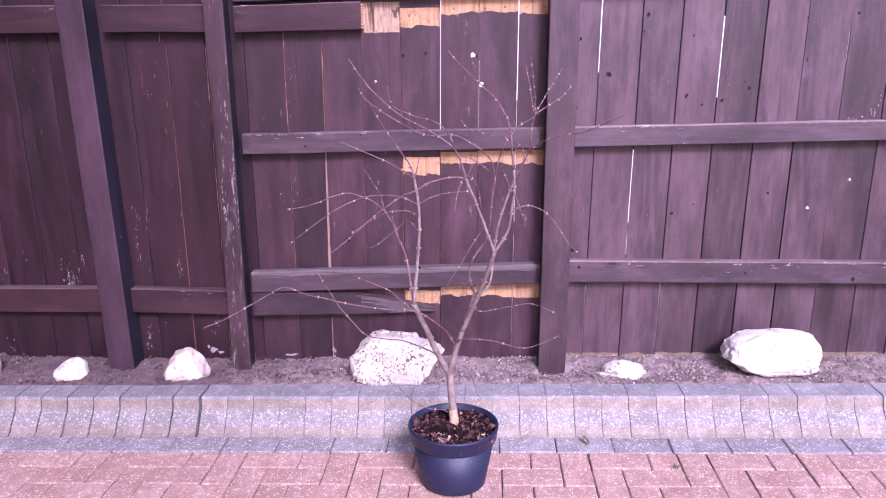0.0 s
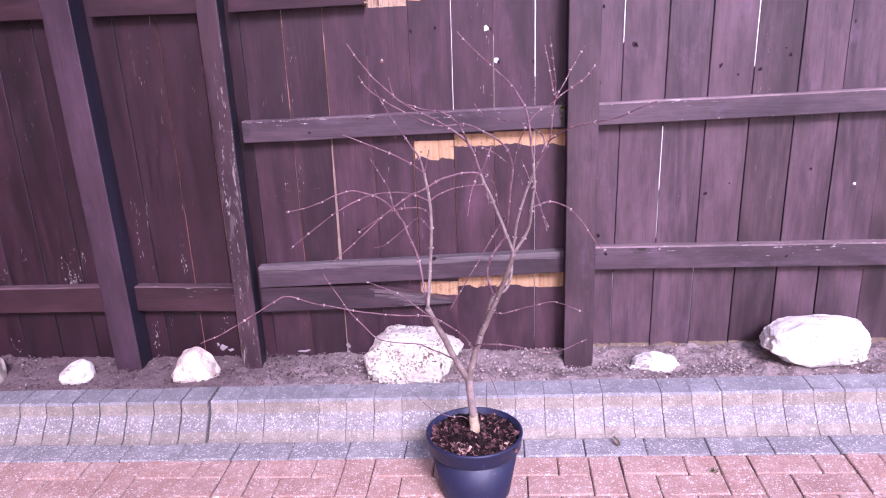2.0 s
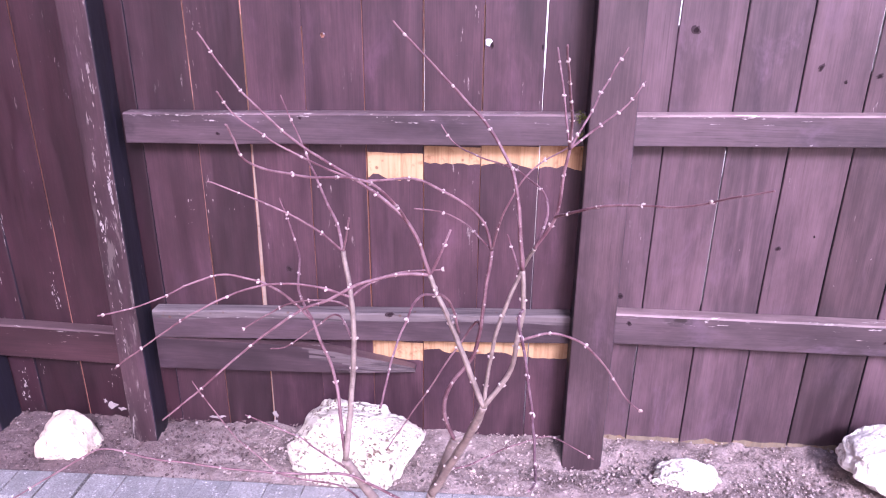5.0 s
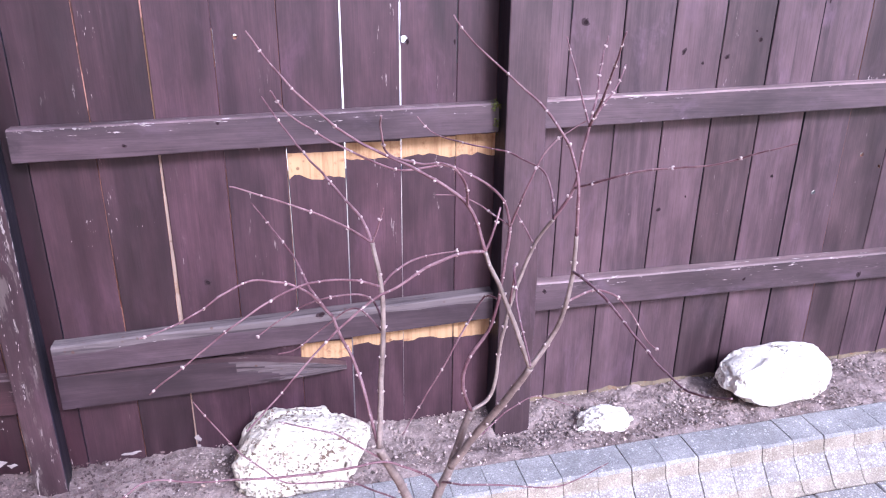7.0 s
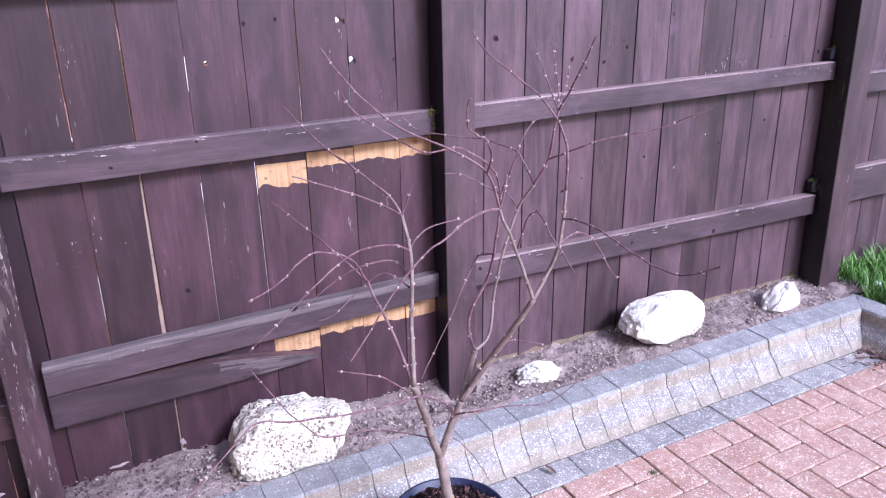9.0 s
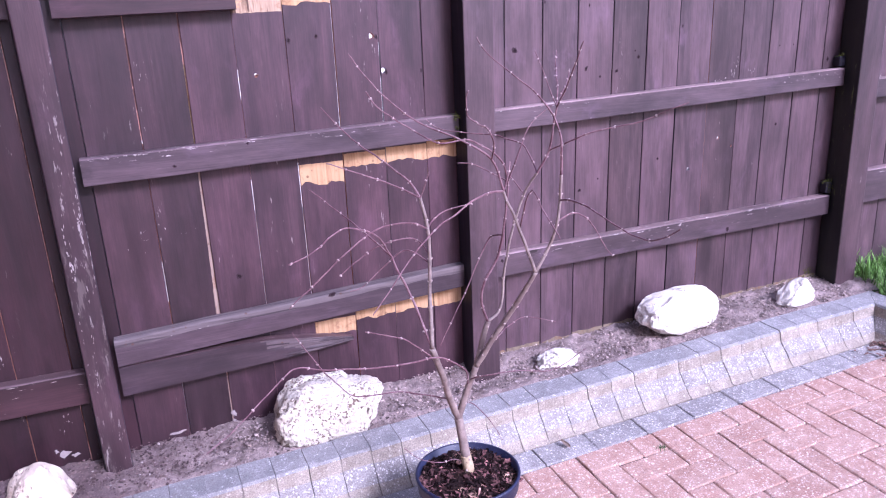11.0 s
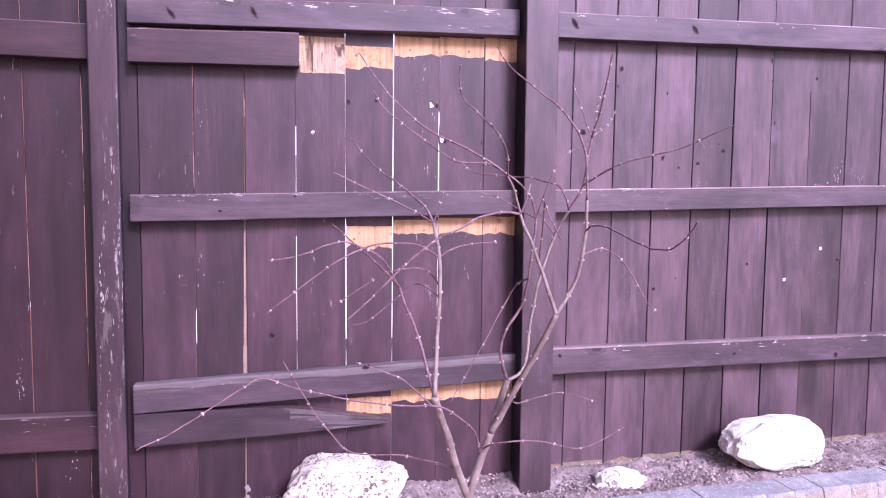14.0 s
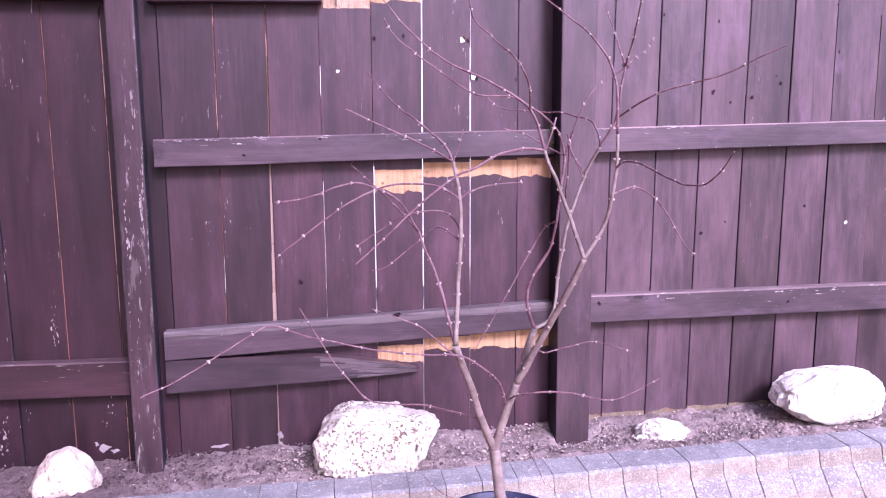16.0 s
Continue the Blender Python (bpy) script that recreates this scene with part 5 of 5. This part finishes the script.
# ---- loose small stuff ----
def scatter(name, spots, material, parent=None, flat=0.7, seed=3, long=1.4, chip=False):
    """Many small lumps, or flat torn chips, in one mesh; spots: (x, y, z, size)."""
    rng = random.Random(seed)
    ball = bmesh.new()
    bmesh.ops.create_icosphere(ball, subdivisions=1, radius=1)
    ball.verts.index_update()
    shape, faces = [v.co.copy() for v in ball.verts], [[v.index for v in f.verts] for f in ball.faces]
    ball.free()
    if chip:
        shape = [Vector((a, b * (0.8 if a > 0 else 1.0), 0.28 * c)) for a in (-1, 1) for b in (-1, 1) for c in (-1, 1)]
        faces = [(0, 1, 3, 2), (4, 6, 7, 5), (0, 4, 5, 1), (2, 3, 7, 6), (0, 2, 6, 4), (1, 5, 7, 3)]
    points, sides = [], []
    for x, y, z, size in spots:
        turn = Euler((rng.gauss(0, 0.6), rng.gauss(0, 0.6), rng.uniform(0, 6)) if chip else (rng.uniform(0, 6), rng.uniform(0, 6), rng.uniform(0, 6))).to_matrix()
        scale = Vector((size * rng.uniform(0.7, long), size * rng.uniform(0.6, 1.2), size * rng.uniform(0.5, 1.0) * min(1.0, 1.4 / long)))
        start = len(points)
        for p in shape:
            q = turn @ Vector((p.x * scale.x, p.y * scale.y, p.z * scale.z)) * rng.uniform(0.8, 1.15)
            points.append((x + q.x, y + q.y, z + q.z * flat))
        sides.extend([start + k for k in f] for f in faces)
    data = bpy.data.meshes.new(name)
    data.from_pydata(points, [], sides)
    data.materials.append(material)
    ob = new(name, data)
    ob.parent = parent
    return tagged(ob, kind="stuff")


rng = random.Random(31)
spots, wet_spots, specks = [], [], []
for _ in range(17000):
    x = rng.uniform(-2.1, 2.08)
    back = KERB_Y + KERB_SLOPE * x + KERB_DEPTH + 0.006
    y = back + (2.745 - back) * rng.random()
    spot = (x, y, bed_level(x, y) + rng.uniform(-0.002, 0.007), 0.0014 + 0.0052 * rng.random() ** 3.5)
    wet = x < -0.55 + 0.5 * noise.noise((x * 4, y * 4, 8))
    if rng.random() < 0.024:
        specks.append((*spot[:3], 0.0016 + 0.0034 * rng.random() ** 2))
    elif wet:
        if rng.random() < 0.75:
            wet_spots.append(spot)
    else:
        spots.append(spot)
pebbles = scatter("soil_crumbs", spots, PEBBLE, seed=4)
tagged(pebbles, "small stones and crumbs of earth on the soil bed", "gravel")
wet_crumbs = scatter("damp_crumbs", wet_spots, WET_CRUMB, seed=6)
tagged(wet_crumbs, "dark damp crumbs of earth on the soil bed", "soil crumbs")
pale_bits = scatter("pale_bits", specks, PALE_BIT, seed=7)
tagged(pale_bits, "pale little chips of stone on the soil", "stone chips")

shards = []
for _ in range(1500):
    a, r = rng.uniform(0, math.tau), 0.123 * math.sqrt(rng.random())
    shards.append((r * math.cos(a), r * math.sin(a), POT_TOP - 0.016 + 0.014 * (1 - r / 0.125) + rng.uniform(-0.003, 0.003), 0.0018 + 0.0060 * rng.random() ** 2.2))
chips = scatter("bark_mulch", shards, CHIPS, flat=0.8, seed=9, long=3.2, chip=True)
chips.location = (POT_X, POT_Y, POT_FOOT)
tagged(chips, "coarse brown bark mulch lying on the pot's compost", "mulch")

# grass beyond the corner of the kerb
bm = bmesh.new()
for _ in range(30000):
    x, y = rng.uniform(2.10, 3.4), rng.uniform(0.6, 2.715)
    if x < (2.155 if y < 2.50 else 2.21) + KERB_SLOPE * (2.5 - y) or rng.random() < 0.35 + 0.5 * noise.noise((x * 7, y * 7, 2)):
        continue
    h, lean = rng.uniform(0.04, 0.13), rng.uniform(0, math.tau)
    w, b = rng.uniform(0.0018, 0.0035), rng.uniform(0.3, 1.1) * h
    side = Vector((-math.sin(lean), math.cos(lean), 0)) * w
    low = paving_level(x) + 0.088
    foot, tip = Vector((x, y, low)), Vector((x + b * math.cos(lean), y + b * math.sin(lean), low + h))
    mid = (foot + tip) / 2 + Vector((0, 0, 0.15 * h))
    vs = [bm.verts.new(p) for p in (foot - side, foot + side, mid + side * 0.8, mid - side * 0.8, tip)]
    bm.faces.new(vs[:4])
    bm.faces.new((vs[3], vs[2], vs[4]))
grass = mesh_object("grass", bm, GRASS)
tagged(grass, "rough green grass behind the kerb corner", "grass", kind="stuff")
bm = block(KERB_END + 0.13, KERB_END + 3.8, -6.2, 0.42, -0.05, 0.096, 0)
lawn = mesh_object("lawn_soil", bm, LAWN)
lawn.matrix_world = KERB_FRAME
tagged(lawn, "mossy green turf under the grass behind the kerb", "lawn", kind="structure")

# a dandelion gone to seed in the grass
DANDELION, DANDELION_HIGH = (2.235, 2.487, paving_level(2.235) + 0.090), 0.044
dandelion = thing("dandelion", "white fluffy dandelion seed head standing in the grass", "flower", DANDELION)
bm = bmesh.new()
tube(bm, glide([(0, 0, 0), (0.004, 0.002, 0.03), (0.002, 0.004, DANDELION_HIGH)], 4), [0.0013] * 9, 6)
part("stalk", bm, WEED, dandelion)
bm = bmesh.new()
for k in range(150):
    up, turn = 1 - 2 * (k + 0.5) / 150, k * 2.39996
    way = Vector((math.sqrt(1 - up * up) * math.cos(turn), math.sqrt(1 - up * up) * math.sin(turn), up))
    middle = Vector((0.002, 0.004, DANDELION_HIGH + 0.004))
    tube(bm, [middle + way * 0.003, middle + way * 0.013], [0.0003, 0.0003], 3)
    tip, side = middle + way * 0.014, way.orthogonal().normalized() * 0.0028
    other = way.cross(side)
    for a, b in ((side, other), (-side, other), (-side, -other), (side, -other)):
        bm.faces.new([bm.verts.new(p) for p in (tip, tip + a + way * 0.001, tip + b + way * 0.001)])
part("seed_head", bm, FLUFF, dandelion, "white fluffy seed head")

# moss on the ends of the rails and on the dark side of the end post
spots = []
for x, y, z, wide, high, count in ((0.366, 2.692, 1.062, 0.018, 0.012, 40), (0.370, 2.694, 1.02, 0.010, 0.03, 25), (2.060, 2.712, 1.153, 0.020, 0.008, 40), (2.060, 2.712, 0.642, 0.022, 0.010, 80), (2.060, 2.700, 0.62, 0.02, 0.03, 20), (2.03, 2.737, 0.24, 0.03, 0.03, 60)):
    for _ in range(count):
        spots.append((x + rng.gauss(0, wide / 2), y + rng.gauss(0, 0.004), z + rng.gauss(0, high / 2), rng.uniform(0.0010, 0.0034)))
moss = scatter("moss", spots, MOSS, flat=0.9, seed=12)
tagged(moss, "small green moss clumps on the rail ends", "moss")

# a curled dry leaf on the grey pavers and a weed in a joint
bm = bmesh.new()
ribs = []
for n in range(7):
    u = n / 6
    half = 0.008 * math.sin(math.pi * min(1.0, u * 0.93 + 0.05)) ** 0.8
    ribs.append([bm.verts.new((0.034 * u - 0.017 + 0.002 * noise.noise((u * 9, s, 1)), s * half, 0.004 + 0.011 * u * u + 0.008 * s * s + 0.003 * noise.noise((u * 6, s * 2, 4)))) for s in (-1, -0.5, 0, 0.5, 1)])
for a, b in zip(ribs, ribs[1:]):
    for k in range(4):
        bm.faces.new((a[k], b[k], b[k + 1], a[k + 1])).smooth = True
bmesh.ops.solidify(bm, geom=bm.faces[:], thickness=0.0006)
tube(bm, glide([(0.016, 0.0, 0.016), (0.034, -0.012, 0.022), (0.052, -0.034, 0.016), (0.062, -0.062, 0.004)], 4), [0.0011] * 13, 5)
dry_leaf = mesh_object("dry_leaf", bm, LEAF)
dry_leaf.matrix_world = pose(0.517, 2.266, paving_level(0.517, 2.266), 0, 0, 115)
tagged(dry_leaf, "curled dry brown leaf lying on grey pavers", "leaf")

bm = bmesh.new()
for _ in range(30):
    lean, h = rng.uniform(0, math.tau), rng.uniform(0.006, 0.018)
    foot = Vector((rng.gauss(0, 0.008), rng.gauss(0, 0.004), 0))
    out = Vector((math.cos(lean), math.sin(lean), 0))
    side = Vector((-out.y, out.x, 0)) * 0.0012
    tip = foot + out * rng.uniform(0.004, 0.014) + Vector((0, 0, h))
    bm.faces.new([bm.verts.new(p) for p in (foot - side, foot + side, tip + side * 0.6, tip - side * 0.6)])
weed = mesh_object("weed", bm, WEED)
weed.location = (0.780, 2.128, paving_level(0.780, 2.128) - 0.006)
tagged(weed, "tiny dark green weed growing in a paver joint", "weed")

# dry bits of leaf swept into the kerb's corner
spots = [(KERB_END + 0.02 - abs(rng.gauss(0, 0.07)), 2.32 - abs(rng.gauss(0, 0.10)), paving_level(KERB_END) + rng.uniform(0, 0.006), rng.uniform(0.003, 0.009)) for _ in range(130)]
litter = scatter("leaf_litter", spots, LITTER, flat=0.35, seed=15, long=2.4)
tagged(litter, "dry brown bits of leaf in the kerb's corner", "leaf litter")

# flakes of old paint left on rails, posts and boards
flake_rng = random.Random(64)


def flakes(points, sides, x, y, z, wide, high):
    count = flake_rng.choice((7, 8, 9, 11))
    start = len(points)
    for k in range(count):
        a = math.tau * k / count
        s = flake_rng.uniform(0.22, 1.0)
        points.append((x + wide * s * math.cos(a), y, z + high * s * math.sin(a)))
    points.append((x, y - 0.0007, z))
    sides.extend((start + k, start + (k + 1) % count, start + count) for k in range(count))


points, sides = [], []
# stretches: x0, x1, y, z at x0, z at x1, spread of z, how many, half width, half height
for x0, x1, y, z0, z1, spread, count, wide, high in (
        (-0.73, -0.45, 2.6965, 1.036, 1.044, 0.003, 34, 0.007, 0.0028), (-0.45, 0.3, 2.6965, 1.044, 1.060, 0.006, 14, 0.004, 0.002),
        (0.49, 0.95, 2.6965, 1.064, 1.076, 0.003, 26, 0.006, 0.0026), (0.95, 1.75, 2.6965, 1.074, 1.094, 0.006, 26, 0.006, 0.0022), (1.75, 2.05, 2.6965, 1.080, 1.086, 0.016, 34, 0.005, 0.004),
        (0.49, 2.0, 2.6965, 1.002, 1.040, 0.003, 14, 0.004, 0.002), (0.49, 2.0, 2.6965, 0.566, 0.578, 0.004, 40, 0.008, 0.002),
        (0.49, 2.0, 2.6965, 1.60, 1.62, 0.008, 24, 0.007, 0.004), (1.59, 1.66, 2.7395, 1.118, 1.128, 0.014, 9, 0.0025, 0.008),
        (-0.72, -0.46, 2.7395, 0.77, 0.80, 0.03, 7, 0.0016, 0.005), (-0.56, -0.53, 2.7395, 1.24, 1.30, 0.05, 4, 0.0012, 0.006),
        (-1.13, -1.06, 2.7395, 1.16, 1.26, 0.05, 7, 0.0011, 0.010), (-0.93, -0.89, 2.7395, 0.25, 0.28, 0.04, 12, 0.0026, 0.006), (-1.15, -1.12, 2.7395, 0.26, 0.28, 0.04, 9, 0.002, 0.007), (-1.70, -1.66, 2.7395, 0.52, 0.58, 0.05, 9, 0.0018, 0.009), (-1.46, -1.43, 2.7395, 0.50, 0.54, 0.05, 12, 0.002, 0.009),
        (-0.815, -0.80, 2.6345, 0.25, 0.9, 0.05, 26, 0.0014, 0.006), (-0.815, -0.75, 2.6345, 1.45, 1.6, 0.05, 10, 0.002, 0.008),
        (-1.535, -1.455, 2.7395, 0.50, 0.46, 0.07, 46, 0.0032, 0.006), (-1.515, -1.48, 2.7395, 0.46, 0.44, 0.03, 22, 0.0045, 0.006), (-1.79, -1.76, 2.7395, 0.455, 0.47, 0.04, 16, 0.0032, 0.008), (-1.81, -1.77, 2.7395, 0.155, 0.17, 0.04, 14, 0.0040, 0.006),
        (-1.05, -1.03, 2.7395, 0.50, 0.53, 0.07, 22, 0.0026, 0.009), (-1.21, -1.18, 2.7395, 0.19, 0.22, 0.06, 30, 0.0034, 0.007), (-1.21, -1.20, 2.7395, 0.53, 0.70, 0.08, 14, 0.0018, 0.005), (-1.16, -1.15, 2.7395, 0.66, 0.72, 0.05, 8, 0.0014, 0.012),
        (-0.625, -0.605, 2.7395, 0.77, 0.79, 0.04, 9, 0.0026, 0.004), (1.52, 1.56, 2.7395, 1.11, 1.15, 0.03, 16, 0.0030, 0.008), (1.40, 1.50, 2.7395, 1.085, 1.095, 0.012, 16, 0.005, 0.006),
        (-1.235, -1.225, 2.6645, 0.25, 0.75, 0.06, 22, 0.0010, 0.005), (-0.80, -0.75, 2.6345, 0.35, 1.0, 0.05, 60, 0.0018, 0.009), (-0.767, -0.762, 2.6345, 0.872, 0.835, 0.012, 16, 0.0045, 0.010), (-0.766, -0.760, 2.6345, 0.885, 0.890, 0.006, 6, 0.004, 0.004), (-0.806, -0.796, 2.6345, 0.82, 0.74, 0.04, 26, 0.0035, 0.009), (-0.752, -0.748, 2.6345, 0.7, 0.86, 0.03, 14, 0.0016, 0.010),
        (-0.70, -0.35, 2.6965, 0.500, 0.506, 0.006, 8, 0.005, 0.0016), (0.6, 1.7, 2.7395, 0.62, 0.75, 0.12, 14, 0.0015, 0.004)):
    for _ in range(count):
        k = flake_rng.random()
        size = 0.3 + 0.9 * flake_rng.random() ** 2
        flakes(points, sides, x0 + (x1 - x0) * k, y - 0.0012, z0 + (z1 - z0) * k + flake_rng.gauss(0, spread / 2), wide * size, high * size)
data = bpy.data.meshes.new("paint_flakes")
data.materials.append(FLAKE)
for x, z, wide, high in ((-0.62, 0.150, 0.030, 0.008), (-0.595, 0.153, 0.018, 0.007), (-0.434, 0.172, 0.010, 0.020), (-0.436, 0.145, 0.014, 0.012), (-0.93, 0.168, 0.022, 0.022), (-0.905, 0.155, 0.020, 0.012), (-0.95, 0.180, 0.010, 0.014)):
    flakes(points, sides, x, 2.7385, z, wide, high)
data.from_pydata(points, [], sides)
data.update()
paint_flakes = new("paint_flakes", data)
tagged(paint_flakes, "pale flakes of old paint on the wooden fence", "paint flakes", kind="stuff")

# ---- pavers, last ----
paving = thing("paving", "block paving of red and grey concrete pavers", "paving", kind="structure")
paving.matrix_world = PAVING_FRAME
rng = random.Random(23)


def paver(length, width, rng):
    bm = block(-length / 2 + 0.0015, length / 2 - 0.0015, -width / 2 + 0.0017, width / 2 - 0.0017, -0.05, 0.0, 0.0034, 1)
    for v in bm.verts:
        v.co += Vector((rng.uniform(-0.0008, 0.0008), rng.uniform(-0.0008, 0.0008), rng.uniform(-0.0006, 0.0006)))
    return bm


M = 0.0947                                  # half a paver's length
long_red = shared("paver", [paver(2 * M, M, rng) for _ in range(5)], BRICK)
half_red = shared("paver", [paver(M, M, rng) for _ in range(3)], BRICK)
long_grey = shared("paver", [paver(2 * M, 0.098, rng) for _ in range(5)], EDGING)
EDGING_START, BOND_START = 0.037, 0.137


def lay(meshes, x, y, turn):
    ob = new("paver", rng.choice(meshes))
    ob.parent = paving
    ob.matrix_local = pose(x, y, rng.uniform(-0.002, 0.001), rng.uniform(-0.4, 0.4), rng.uniform(-0.4, 0.4), turn + rng.choice((0, 180)) + rng.uniform(-0.5, 0.5))


n = -16
while EDGING_START + 2 * M * (n + 1) < KERB_END + 0.02:
    lay(long_grey, EDGING_START + 2 * M * n + M, -0.05, 0)
    n += 1

spare = bmesh.new()
for row in range(0, 62):
    for col in range(-34, 20):
        kind = (col - row) % 4
        x, y = BOND_START + M * col, -0.1 - M * row
        if not -3.0 < x < KERB_END - 0.06:
            continue
        near = -1.9 < x and y > -0.75
        if kind == 0:
            spot = (x + M, y - M / 2, 0, 2)
        elif kind == 3:
            spot = (x + M / 2, y - M, 90, 2)
        elif kind == 2 and row == 0:
            spot = (x + M / 2, y - M / 2, 0, 1)
        else:
            continue
        if near:
            lay(long_red if spot[3] == 2 else half_red, *spot[:3])
        else:
            half = (spot[3] * M / 2 - 0.002, M / 2 - 0.002) if spot[2] == 0 else (M / 2 - 0.002, M - 0.002)
            vs = [spare.verts.new((spot[0] + a * half[0], spot[1] + b * half[1], z)) for z in (-0.05, 0.0) for a, b in ((-1, -1), (1, -1), (1, 1), (-1, 1))]
            for q in ((4, 5, 6, 7), (0, 1, 5, 4), (1, 2, 6, 5), (2, 3, 7, 6), (3, 0, 4, 7)):
                spare.faces.new([vs[k] for k in q])
far_pavers = part("far_pavers", spare, BRICK, paving)
tagged(far_pavers, kind="stuff")
